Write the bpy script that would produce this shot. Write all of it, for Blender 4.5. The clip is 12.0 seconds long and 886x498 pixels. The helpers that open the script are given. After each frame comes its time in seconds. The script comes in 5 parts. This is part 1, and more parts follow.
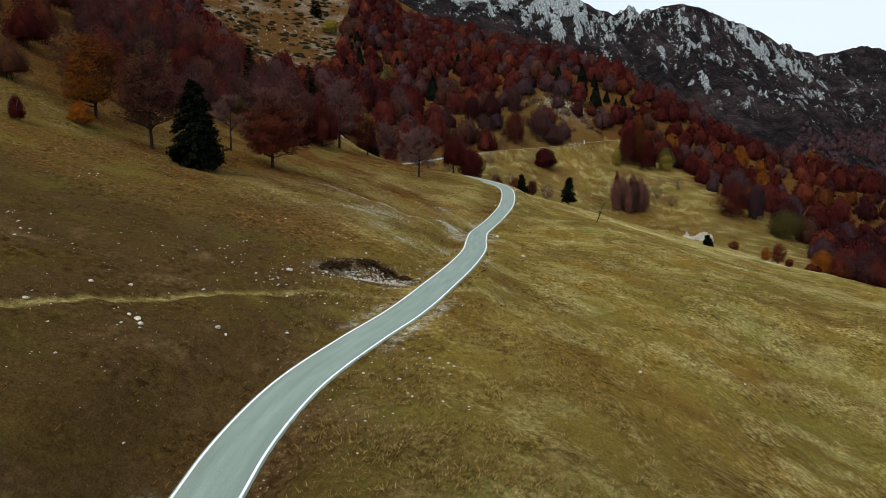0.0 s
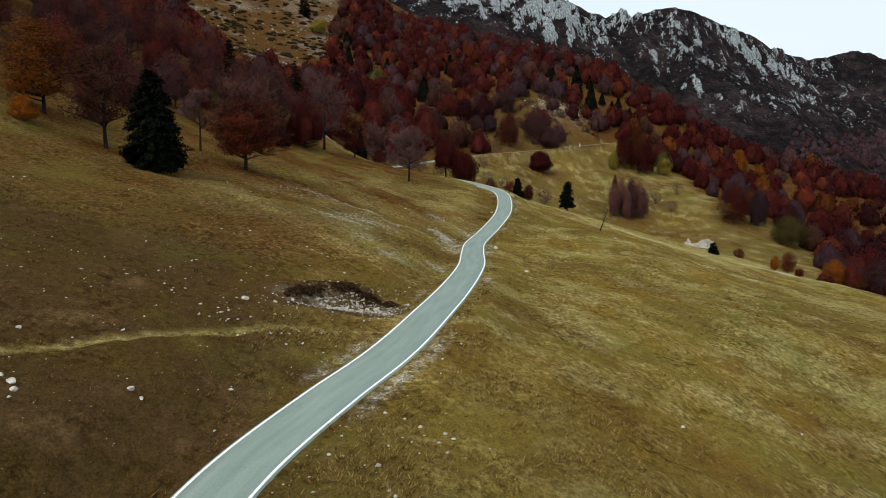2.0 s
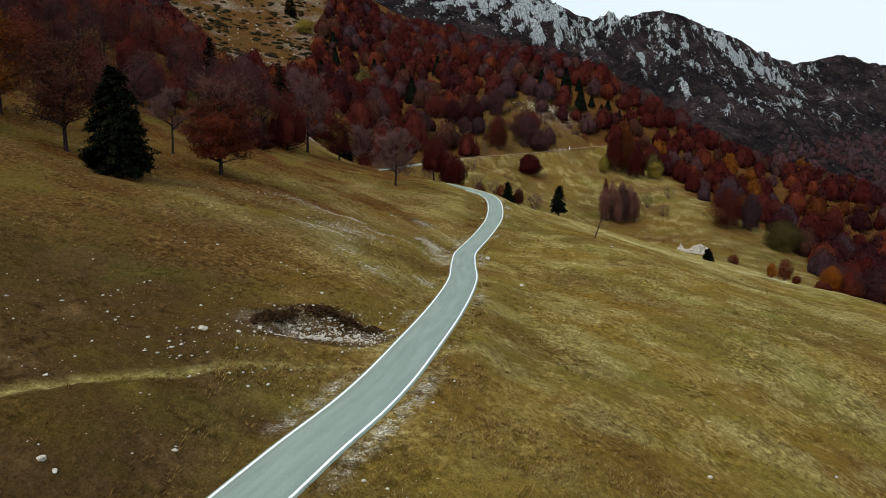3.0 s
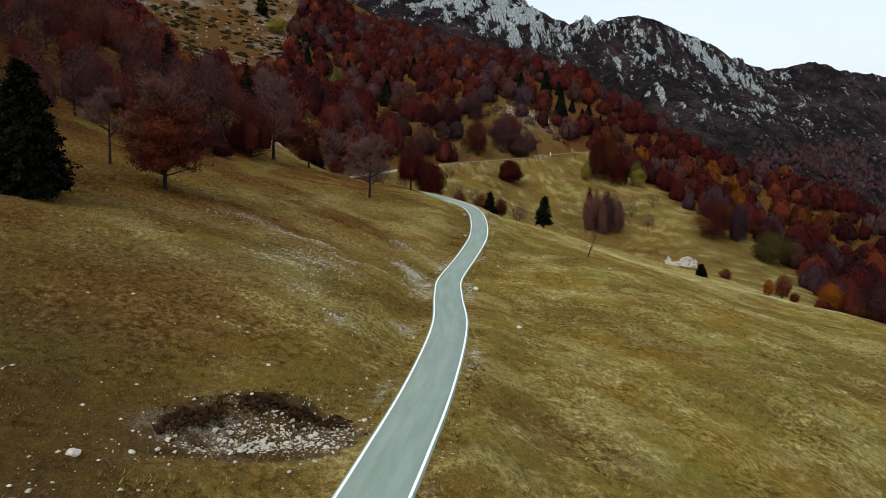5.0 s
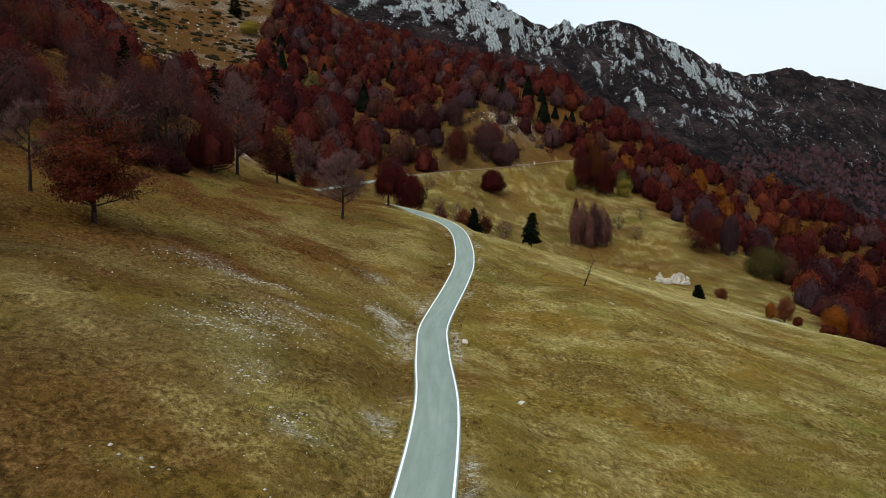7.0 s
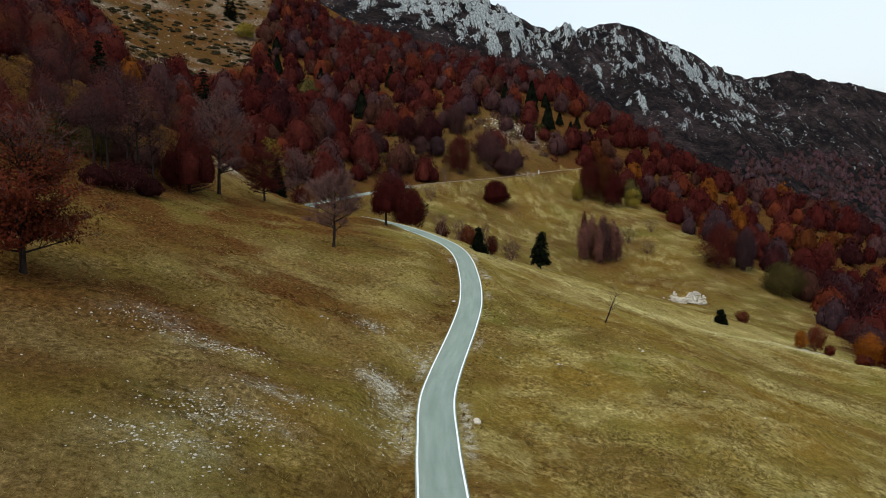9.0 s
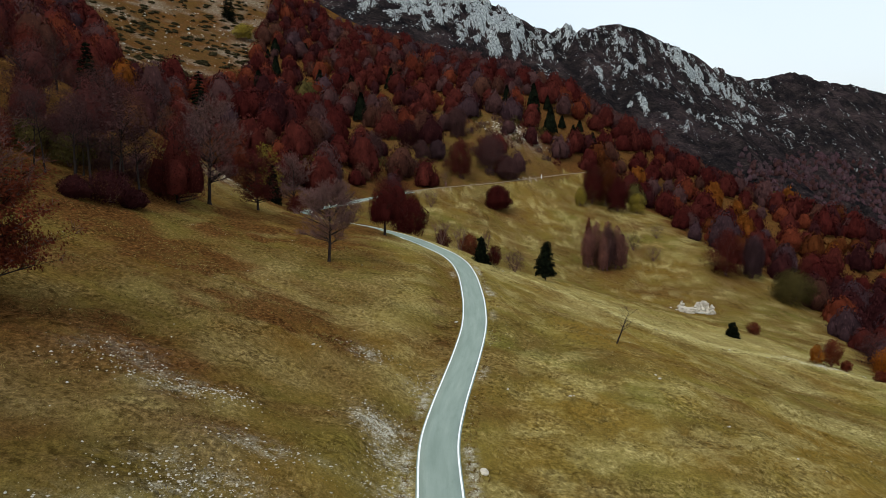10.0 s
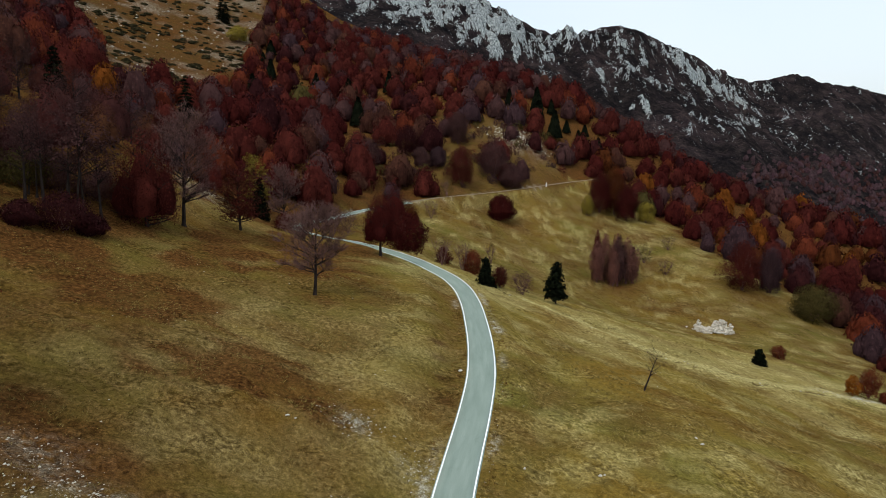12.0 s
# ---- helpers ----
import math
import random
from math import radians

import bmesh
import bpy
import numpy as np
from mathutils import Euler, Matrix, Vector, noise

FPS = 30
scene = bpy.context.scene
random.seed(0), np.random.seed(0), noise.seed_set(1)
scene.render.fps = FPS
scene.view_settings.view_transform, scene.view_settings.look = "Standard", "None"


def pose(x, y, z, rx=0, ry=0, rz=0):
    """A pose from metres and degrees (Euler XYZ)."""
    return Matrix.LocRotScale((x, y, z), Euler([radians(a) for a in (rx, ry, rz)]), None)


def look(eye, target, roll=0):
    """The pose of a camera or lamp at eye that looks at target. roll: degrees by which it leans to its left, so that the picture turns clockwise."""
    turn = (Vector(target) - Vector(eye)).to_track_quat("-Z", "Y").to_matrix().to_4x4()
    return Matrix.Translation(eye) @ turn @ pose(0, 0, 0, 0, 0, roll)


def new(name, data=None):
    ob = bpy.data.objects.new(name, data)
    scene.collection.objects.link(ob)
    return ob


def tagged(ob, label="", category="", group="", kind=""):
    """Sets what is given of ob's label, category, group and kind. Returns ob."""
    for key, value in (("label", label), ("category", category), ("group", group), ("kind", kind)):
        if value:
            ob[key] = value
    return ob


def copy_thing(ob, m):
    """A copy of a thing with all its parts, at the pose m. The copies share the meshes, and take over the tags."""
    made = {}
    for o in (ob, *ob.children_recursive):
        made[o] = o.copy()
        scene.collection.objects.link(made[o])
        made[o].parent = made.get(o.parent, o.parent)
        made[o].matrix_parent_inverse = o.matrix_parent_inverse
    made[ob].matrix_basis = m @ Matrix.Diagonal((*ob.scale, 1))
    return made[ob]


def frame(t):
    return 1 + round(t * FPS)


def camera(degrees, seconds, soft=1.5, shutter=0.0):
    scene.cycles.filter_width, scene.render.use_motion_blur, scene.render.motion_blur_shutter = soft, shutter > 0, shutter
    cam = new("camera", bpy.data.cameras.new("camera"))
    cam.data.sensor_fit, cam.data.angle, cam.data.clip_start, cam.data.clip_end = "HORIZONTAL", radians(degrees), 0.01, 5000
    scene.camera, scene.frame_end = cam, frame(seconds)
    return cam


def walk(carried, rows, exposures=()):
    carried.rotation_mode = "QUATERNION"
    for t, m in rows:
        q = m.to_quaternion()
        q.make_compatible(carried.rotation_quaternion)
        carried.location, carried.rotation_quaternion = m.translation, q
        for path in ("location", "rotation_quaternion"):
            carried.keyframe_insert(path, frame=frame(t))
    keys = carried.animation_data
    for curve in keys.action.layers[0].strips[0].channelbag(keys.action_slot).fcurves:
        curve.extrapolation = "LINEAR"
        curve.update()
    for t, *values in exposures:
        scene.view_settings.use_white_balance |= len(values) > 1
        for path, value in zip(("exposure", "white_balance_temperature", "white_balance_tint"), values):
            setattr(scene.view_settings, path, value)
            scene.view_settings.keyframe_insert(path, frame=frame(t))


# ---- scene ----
cam = camera(60.35, 12.0, 0.6)
PATH = [
    (0, (0.00, 0.00, 22.00), (1.56, 98.76, 6.35), -0.91),
    (0.5, (0.05, 3.59, 21.74), (1.60, 102.36, 6.19), -0.93),
    (1, (0.01, 7.36, 21.47), (1.63, 106.15, 6.03), -0.90),
    (1.5, (0.01, 11.24, 21.32), (1.86, 110.03, 5.93), -0.83),
    (2, (-0.03, 15.29, 21.26), (2.77, 114.08, 6.00), -0.66),
    (2.5, (0.00, 19.46, 21.30), (3.66, 118.24, 6.15), -0.55),
    (3, (0.00, 23.78, 21.37), (4.49, 122.54, 6.35), -0.44),
    (5, (-0.12, 41.54, 22.49), (7.72, 140.14, 7.77), 0.07),
    (5.5, (0.10, 45.99, 23.11), (8.68, 144.54, 8.44), 0.14),
    (6, (0.31, 50.34, 23.76), (9.62, 148.84, 9.20), 0.15),
    (6.5, (0.54, 54.70, 24.42), (10.57, 153.14, 10.00), 0.19),
    (7, (0.72, 59.16, 25.06), (11.38, 157.55, 10.73), 0.27),
    (9, (1.84, 76.89, 27.98), (12.60, 175.31, 13.96), 0.30),
    (9.5, (2.18, 81.02, 28.66), (12.94, 179.46, 14.71), 0.31),
    (10, (2.42, 85.07, 29.40), (13.19, 183.51, 15.49), 0.36),
    (10.5, (2.73, 89.09, 30.08), (13.50, 187.53, 16.20), 0.35),
    (11, (3.12, 93.27, 30.72), (13.88, 191.72, 16.91), 0.31),
    (11.5, (3.54, 97.43, 31.35), (14.29, 195.90, 17.58), 0.28),
    (12, (4.03, 102.00, 31.74), (14.78, 200.48, 18.07), 0.27),
]
walk(cam, [(t, look(eye, target, roll)) for t, eye, target, roll in PATH])


# ---- light: an overcast autumn day ----
SUN_ELEVATION, SUN_TURN = radians(48), radians(215)
world = bpy.data.worlds.new("overcast_sky")
scene.world = world
world.use_nodes = True
wn, wl = world.node_tree.nodes, world.node_tree.links
wn.clear()
sky = wn.new("ShaderNodeTexSky")
sky.sky_type, sky.sun_disc = "NISHITA", False
sky.sun_elevation, sky.sun_rotation = SUN_ELEVATION, SUN_TURN
sky.air_density, sky.dust_density = 1.0, 3.0
sky_bg = wn.new("ShaderNodeBackground")
sky_bg.inputs["Strength"].default_value = 0.06
wl.new(sky.outputs["Color"], sky_bg.inputs["Color"])
cloud_bg = wn.new("ShaderNodeBackground")
cloud_noise = wn.new("ShaderNodeTexNoise")
cloud_noise.inputs["Scale"].default_value, cloud_noise.inputs["Detail"].default_value = 2.2, 4
cloud_ramp = wn.new("ShaderNodeValToRGB")
cloud_ramp.color_ramp.elements[0].position, cloud_ramp.color_ramp.elements[1].position = 0.3, 0.7
cloud_ramp.color_ramp.elements[0].color = (0.80, 0.89, 0.96, 1)
cloud_ramp.color_ramp.elements[1].color = (0.90, 0.96, 1.0, 1)
wl.new(cloud_noise.outputs["Fac"], cloud_ramp.inputs["Fac"])
wl.new(cloud_ramp.outputs["Color"], cloud_bg.inputs["Color"])
cloud_bg.inputs["Strength"].default_value = 0.77
sky_sum = wn.new("ShaderNodeAddShader")
wl.new(sky_bg.outputs[0], sky_sum.inputs[0])
wl.new(cloud_bg.outputs[0], sky_sum.inputs[1])
wl.new(sky_sum.outputs[0], wn.new("ShaderNodeOutputWorld").inputs["Surface"])

sun_data = bpy.data.lights.new("sun", "SUN")
sun_data.energy, sun_data.angle, sun_data.color = 1.45, radians(12), (1.0, 0.95, 0.87)
sun = new("sun", sun_data)
sun_way = Vector((math.sin(SUN_TURN) * math.cos(SUN_ELEVATION), math.cos(SUN_TURN) * math.cos(SUN_ELEVATION), math.sin(SUN_ELEVATION)))
sun.matrix_world = look(tuple(sun_way * 300), (0, 0, 0))


# ---- small numeric helpers ----
def smooth(a, b, v):
    t = np.clip((v - a) / (b - a), 0, 1)
    return t * t * (3 - 2 * t)


def value_noise(x, y, size, seed):
    """Smooth noise from -1 to 1 with features of the given size."""
    table = np.random.RandomState(seed).uniform(-1, 1, (128, 128))
    u, v = x / size + 17.3 * seed, y / size - 9.1 * seed
    i, j = np.floor(u).astype(int), np.floor(v).astype(int)
    a, b = u - i, v - j
    a, b = a * a * (3 - 2 * a), b * b * (3 - 2 * b)
    g = lambda p, q: table[p % 128, q % 128]
    return (g(i, j) * (1 - a) + g(i + 1, j) * a) * (1 - b) + (g(i, j + 1) * (1 - a) + g(i + 1, j + 1) * a) * b


def fractal(x, y, size, seed, octaves=4, gain=0.5):
    out, amount = 0, 1.0
    for k in range(octaves):
        out = out + amount * value_noise(x, y, size / 2**k, seed + k)
        amount *= gain
    return out


def hermite(stops, v):
    """Weights of smooth interpolation between stops, one row for each v."""
    n = len(stops)
    v = np.clip(v, stops[0], stops[-1])
    i = np.clip(np.searchsorted(stops, v, side="right") - 1, 0, n - 2)
    slope = np.zeros((n, n))
    for k in range(n):
        if k in (0, n - 1):
            a, b = (0, 1) if k == 0 else (n - 2, n - 1)
            slope[k, a], slope[k, b] = -1 / (stops[b] - stops[a]), 1 / (stops[b] - stops[a])
        else:
            p, q = stops[k] - stops[k - 1], stops[k + 1] - stops[k]
            slope[k, k - 1], slope[k, k], slope[k, k + 1] = -q / (p * (p + q)), (q - p) / (p * q), p / (q * (p + q))
    h, unit = (stops[i + 1] - stops[i])[:, None], np.eye(n)
    t = ((v - stops[i])[:, None]) / h
    return (2 * t**3 - 3 * t**2 + 1) * unit[i] + (t**3 - 2 * t**2 + t) * h * slope[i] + (3 * t**2 - 2 * t**3) * unit[i + 1] + (t**3 - t**2) * h * slope[i + 1]


def glide(knots, step):
    """A smooth line through knots, sampled about every step metres."""
    k = np.array(knots, float)
    chord = np.r_[0, np.cumsum(np.linalg.norm(np.diff(k[:, :2], axis=0), axis=1))]
    return hermite(chord, np.linspace(0, chord[-1], int(chord[-1] / step) + 1)) @ k


# ---- the lie of the land: cross sections of the valley side, height at ACROSS for each distance north ----
ACROSS = np.array([-250, -110, -50, -20, 10, 45, 90, 160, 260], float)
# the pasture, from south to north
PASTURE = [
    (-40, (70, 34, 17, 9, 2, -7, -18, -33, -50)),
    (50, (85, 45, 20, 8.2, 1.4, -14, -24, -36, -54)),
    (110, (90, 46, 19.5, 11.3, 2.1, -6.1, -14.6, -30.8, -55.9)),
    (170, (96, 57, 21, 11.1, 1.0, -4.0, -17.2, -32.5, -62)),
    (230, (104, 60, 23.7, 12.2, 6.2, -4.5, -19.4, -34.5, -68)),
    (290, (112, 61, 31, 12, 5.2, -5.5, -19.1, -38.5, -70)),
    (350, (119, 59, 22, 9, 1.0, -11.1, -24.4, -34.1, -66)),
]
# the wooded mountainside above it
HILLSIDE = [
    (420, (125, 60, 37, 26, 12, 5, -8, -16.8, -56)),
    (500, (131, 67, 44, 37, 33, 32, 25, -1.5, -20)),
    (600, (142, 78, 60, 57, 57, 62, 66, 46, -6)),
    (780, (180, 130, 117, 112, 108, 106, 97, 70, -15)),
    (1000, (270, 235, 192, 174, 160, 144, 114, 50, -50)),
]
NORTH = np.array([s[0] for s in PASTURE + HILLSIDE], float)
HEIGHTS = np.array([s[1] for s in PASTURE + HILLSIDE], float)

ROAD_HALF = 2.0
ROAD = glide([
    (-17, -25, 0.5), (-14.8, 5, 1.5), (-13.2, 25, 2.3), (-12.1, 37.7, 3.0), (-11.7, 42.5, 3.4), (-10.1, 50, 4.2),
    (-6, 61.7, 4.75), (-3.2, 68.7, 4.9), (1.1, 85.5, 4.6), (4.3, 102.6, 3.7), (7, 121.5, 2.6), (8.5, 141, 1.3),
    (10.0, 156, 0.6), (12.0, 166, 0.35), (14.3, 175.5, 0.45), (16.65, 184.7, 0.9), (20, 200, 1.6), (21.2, 208, 2.0),
    (23.2, 226, 2.2), (24.7, 245, 2.05), (24.9, 256, 2.05), (23.8, 268, 2.2), (21, 280, 2.4), (17.3, 290.5, 2.9),
    (11.8, 301, 3.5), (3, 314, 4.2), (-7, 323, 4.9), (-14, 334, 5.4), (-15.5, 346, 5.7), (-11, 358, 5.9),
    (-3, 373, 6.2), (5, 389, 6.8), (15, 400, 7.6), (24, 408, 8.3),
], 0.8)
UPPER = glide([(22, 409.5, 8.2), (29, 415, 8.8), (67, 449, 10), (92, 469, 11.5), (113, 489.6, 12.5), (132, 503, 13.4)], 1.0)


def near_road(x, y, reach=16):
    """Distance from the road's middle, and the road's height there; far away for what lies out of reach."""
    far, level = np.full(len(x), 1e3), np.zeros(len(x))
    both = [ROAD[s : s + 61] for s in range(0, len(ROAD), 60)] + [UPPER[s : s + 61] for s in range(0, len(UPPER), 60)]
    for piece in both:
        lo, hi = piece[:, :2].min(0) - reach, piece[:, :2].max(0) + reach
        ids = np.nonzero((x > lo[0]) & (x < hi[0]) & (y > lo[1]) & (y < hi[1]))[0]
        if not len(ids):
            continue
        d = np.hypot(x[ids, None] - piece[:, 0], y[ids, None] - piece[:, 1])
        k = d.argmin(1)
        d = d[np.arange(len(ids)), k]
        closer = d < far[ids]
        far[ids[closer]], level[ids[closer]] = d[closer], piece[k[closer], 2]
    return far, level


def bare_height(x, y):
    h = np.einsum("pi,ij,pj->p", hermite(NORTH, y), HEIGHTS, hermite(ACROSS, x))
    h = h - 0.28 * np.clip(x - 260, 0, 400) + 0.4 * np.clip(-250 - x, 0, 400)
    return h - 0.30 * np.clip(y - 1000, 0, 800) + 0.02 * np.clip(-40 - y, 0, 500)


def scar(x, y):
    """The eroded bank above the road, 0 to 1."""
    u = (x + 7.5) * 0.75 + (y - 83) * 0.66
    v = -(x + 7.5) * 0.66 + (y - 83) * 0.75
    return np.exp(-((u / 6.6) ** 4)) * np.exp(-(((v + 0.4) / 2.2) ** 2))


def height(x, y, rough=1.0):
    x, y = np.atleast_1d(np.asarray(x, float)), np.atleast_1d(np.asarray(y, float))
    h = bare_height(x, y)
    far, level = near_road(x, y)
    wild = smooth(3, 14, far)
    h = h + rough * wild * (0.55 * fractal(x, y, 22, 3, 3) + 0.24 * fractal(x, y, 3.6, 11, 3, 0.65) + 0.09 * fractal(x, y, 1.5, 15, 2, 0.6))
    # the old track that leaves the road on the uphill side
    track = TRACK_Y(x)
    on = np.exp(-(((y - track) / 1.6) ** 2)) * smooth(-2, -9, x) * smooth(-60, -40, x)
    h = h - 0.35 * on
    # the eroded bank: a lip above, a hollow of rubble below
    u = (x + 6.5) * 0.75 + (y - 84) * 0.66
    v = -(x + 6.5) * 0.66 + (y - 84) * 0.75
    along = np.exp(-(((u + 0.5) / 6.4) ** 4))
    h = h + along * (0.9 * np.exp(-(((v - 1.9) / 1.3) ** 2)) - 0.8 * np.exp(-(((v + 0.7) / 1.4) ** 2)))
    # the ditch along the foot of the lower meadow
    ditch = np.exp(-(((y - DITCH_Y(x)) / 1.1) ** 2)) * smooth(34, 44, x) * smooth(175, 150, x)
    h = h - 0.9 * ditch + 0.4 * np.exp(-(((y - DITCH_Y(x) + 3) / 2.0) ** 2)) * smooth(34, 44, x) * smooth(175, 150, x)
    blend = smooth(ROAD_HALF + 0.3, 8.5, far)
    shelf = level - 0.10 - 0.05 * smooth(ROAD_HALF, ROAD_HALF + 1.5, far)
    return shelf * (1 - blend) + h * blend


TRACK_Y = lambda x: np.interp(x, [-60, -28, -24, -17, -9, -4], [25, 49, 56, 66, 73.5, 78])
DITCH_Y = lambda x: np.interp(x, [30, 37, 45, 54, 60, 66, 76, 90, 102, 111, 120, 130, 180], [292, 278, 267, 258, 251, 247, 246, 250, 255, 257, 254, 250, 246])


def ground_at(x, y):
    return float(height([x], [y])[0])


# ---- materials ----
def material(name, roughness=0.9, gloss=0.0):
    mat = bpy.data.materials.new(name)
    mat.use_nodes = True
    bsdf = mat.node_tree.nodes["Principled BSDF"]
    bsdf.inputs["Roughness"].default_value = roughness
    bsdf.inputs["Specular IOR Level"].default_value = gloss
    return mat, mat.node_tree.nodes, mat.node_tree.links, bsdf


def ramp(nodes, links, source, stops):
    r = nodes.new("ShaderNodeValToRGB")
    e = r.color_ramp.elements
    while len(e) < len(stops):
        e.new(0.5)
    for el, (p, c) in zip(e, stops):
        el.position, el.color = p, (*c, 1)
    links.new(source, r.inputs["Fac"])
    return r.outputs["Color"]


def noise_tex(nodes, links, where, scale, detail=5, rough=0.55, stretch=None, warp=0.0):
    if stretch:
        m = nodes.new("ShaderNodeMapping")
        m.inputs["Scale"].default_value = stretch
        links.new(where, m.inputs["Vector"])
        where = m.outputs["Vector"]
    t = nodes.new("ShaderNodeTexNoise")
    t.inputs["Scale"].default_value, t.inputs["Detail"].default_value, t.inputs["Roughness"].default_value = scale, detail, rough
    t.inputs["Distortion"].default_value = warp
    links.new(where, t.inputs["Vector"])
    return t.outputs["Fac"]


def mix(nodes, links, fac, a, b, mode="MIX"):
    m = nodes.new("ShaderNodeMix")
    m.data_type, m.blend_type = "RGBA", mode
    for socket, v in ((m.inputs[0], fac), (m.inputs[6], a), (m.inputs[7], b)):
        if isinstance(v, (int, float)):
            socket.default_value = v
        elif isinstance(v, tuple):
            socket.default_value = (*v, 1)
        else:
            links.new(v, socket)
    return m.outputs[2]


def maths(nodes, links, op, a, b=0.0, clamp=False):
    m = nodes.new("ShaderNodeMath")
    m.operation, m.use_clamp = op, clamp
    for socket, v in zip(m.inputs, (a, b)):
        if isinstance(v, (int, float)):
            socket.default_value = v
        else:
            links.new(v, socket)
    return m.outputs[0]


def bump(nodes, links, bsdf, source, strength, distance):
    b = nodes.new("ShaderNodeBump")
    b.inputs["Strength"].default_value, b.inputs["Distance"].default_value = strength, distance
    links.new(source, b.inputs["Height"])
    links.new(b.outputs["Normal"], bsdf.inputs["Normal"])


def spot(nodes, links, where):
    c = nodes.new("ShaderNodeTexCoord")
    return c.outputs[where]


def meadow_material():
    mat, n, l, bsdf = material("autumn_meadow", 0.95)
    w = spot(n, l, "Object")
    broad = noise_tex(n, l, w, 0.030, 4, 0.55, None, 0.5)
    brown = noise_tex(n, l, w, 0.062, 4, 0.55, None, 0.4)
    patch = noise_tex(n, l, w, 0.15, 6, 0.64, None, 0.35)
    tuft = noise_tex(n, l, w, 2.0, 8, 0.72, (1, 0.75, 1), 0.15)
    blade = noise_tex(n, l, w, 8.0, 4, 0.75, (1, 0.7, 1))
    base = ramp(n, l, broad, [(0.36, (0.186, 0.118, 0.024)), (0.50, (0.180, 0.134, 0.030)), (0.64, (0.148, 0.132, 0.030))])
    worn = ramp(n, l, brown, [(0.47, (0, 0, 0)), (0.63, (0.75, 0.75, 0.75))])
    base = mix(n, l, worn, base, (0.125, 0.074, 0.022))
    # pale tufts, gathered in patches
    gathered = ramp(n, l, patch, [(0.46, (0.0, 0.0, 0.0)), (0.62, (1, 1, 1))])
    tips = ramp(n, l, tuft, [(0.42, (0, 0, 0)), (0.62, (1, 1, 1))])
    base = mix(n, l, maths(n, l, "MULTIPLY", gathered, tips), base, (0.315, 0.245, 0.088))
    zone = n.new("ShaderNodeVertexColor")
    zone.layer_name = "zones"
    split = n.new("ShaderNodeSeparateColor")
    l.new(zone.outputs["Color"], split.inputs["Color"])
    heath = ramp(n, l, patch, [(0.30, (0.034, 0.0195, 0.009)), (0.46, (0.060, 0.035, 0.014)), (0.58, (0.086, 0.052, 0.021)), (0.72, (0.150, 0.098, 0.042))])
    litter = ramp(n, l, tuft, [(0.3, (0.042, 0.018, 0.007)), (0.55, (0.104, 0.048, 0.015)), (0.75, (0.175, 0.088, 0.030))])
    ragged = maths(n, l, "MULTIPLY", maths(n, l, "SUBTRACT", patch, 0.5), 2.2)
    base = mix(n, l, maths(n, l, "ADD", split.outputs[0], maths(n, l, "MULTIPLY", ragged, split.outputs[0]), True), base, heath)
    base = mix(n, l, maths(n, l, "ADD", split.outputs[2], maths(n, l, "MULTIPLY", ragged, split.outputs[2]), True), base, litter)
    straw = ramp(n, l, tuft, [(0.30, (0.180, 0.135, 0.040)), (0.5, (0.360, 0.310, 0.125)), (0.7, (0.540, 0.475, 0.230))])
    base = mix(n, l, maths(n, l, "ADD", zone.outputs["Alpha"], maths(n, l, "MULTIPLY", ragged, zone.outputs["Alpha"]), True), base, straw)
    # bare stony soil
    stony = ramp(n, l, blade, [(0.36, (0.15, 0.12, 0.07)), (0.46, (0.34, 0.32, 0.25)), (0.58, (0.68, 0.68, 0.60))])
    sharp = ramp(n, l, noise_tex(n, l, w, 0.9, 8, 0.8), [(0.44, (0, 0, 0)), (0.56, (1, 1, 1))])
    base = mix(n, l, maths(n, l, "MULTIPLY", split.outputs[1], sharp), base, stony)
    # light and shade of the tufts, multiplied into the colour
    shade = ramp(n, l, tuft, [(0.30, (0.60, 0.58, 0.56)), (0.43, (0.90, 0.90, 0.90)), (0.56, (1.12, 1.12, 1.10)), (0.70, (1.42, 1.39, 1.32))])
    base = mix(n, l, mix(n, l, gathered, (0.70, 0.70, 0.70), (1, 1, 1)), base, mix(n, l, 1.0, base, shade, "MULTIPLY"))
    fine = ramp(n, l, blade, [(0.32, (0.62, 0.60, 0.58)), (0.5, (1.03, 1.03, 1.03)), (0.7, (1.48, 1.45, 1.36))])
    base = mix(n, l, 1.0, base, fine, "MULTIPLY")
    # tussocks: pale crowns, the shade in the gaps between put into the colour
    clump = n.new("ShaderNodeTexVoronoi")
    clump.inputs["Scale"].default_value = 1.6
    push = n.new("ShaderNodeVectorMath")
    push.operation = "ADD"
    flat = n.new("ShaderNodeMapping")
    flat.inputs["Scale"].default_value = (1, 0.8, 1)
    l.new(w, flat.inputs["Vector"])
    l.new(flat.outputs["Vector"], push.inputs[0])
    sway = n.new("ShaderNodeTexNoise")
    sway.inputs["Scale"].default_value = 2.2
    l.new(w, sway.inputs["Vector"])
    l.new(sway.outputs["Color"], push.inputs[1])
    l.new(push.outputs[0], clump.inputs["Vector"])
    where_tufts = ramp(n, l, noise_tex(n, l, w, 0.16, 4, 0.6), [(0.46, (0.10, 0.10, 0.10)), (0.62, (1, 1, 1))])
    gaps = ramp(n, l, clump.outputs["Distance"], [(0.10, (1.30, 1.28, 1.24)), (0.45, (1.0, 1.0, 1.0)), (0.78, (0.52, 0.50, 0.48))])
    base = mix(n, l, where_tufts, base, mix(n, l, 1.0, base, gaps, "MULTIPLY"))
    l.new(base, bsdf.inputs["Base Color"])
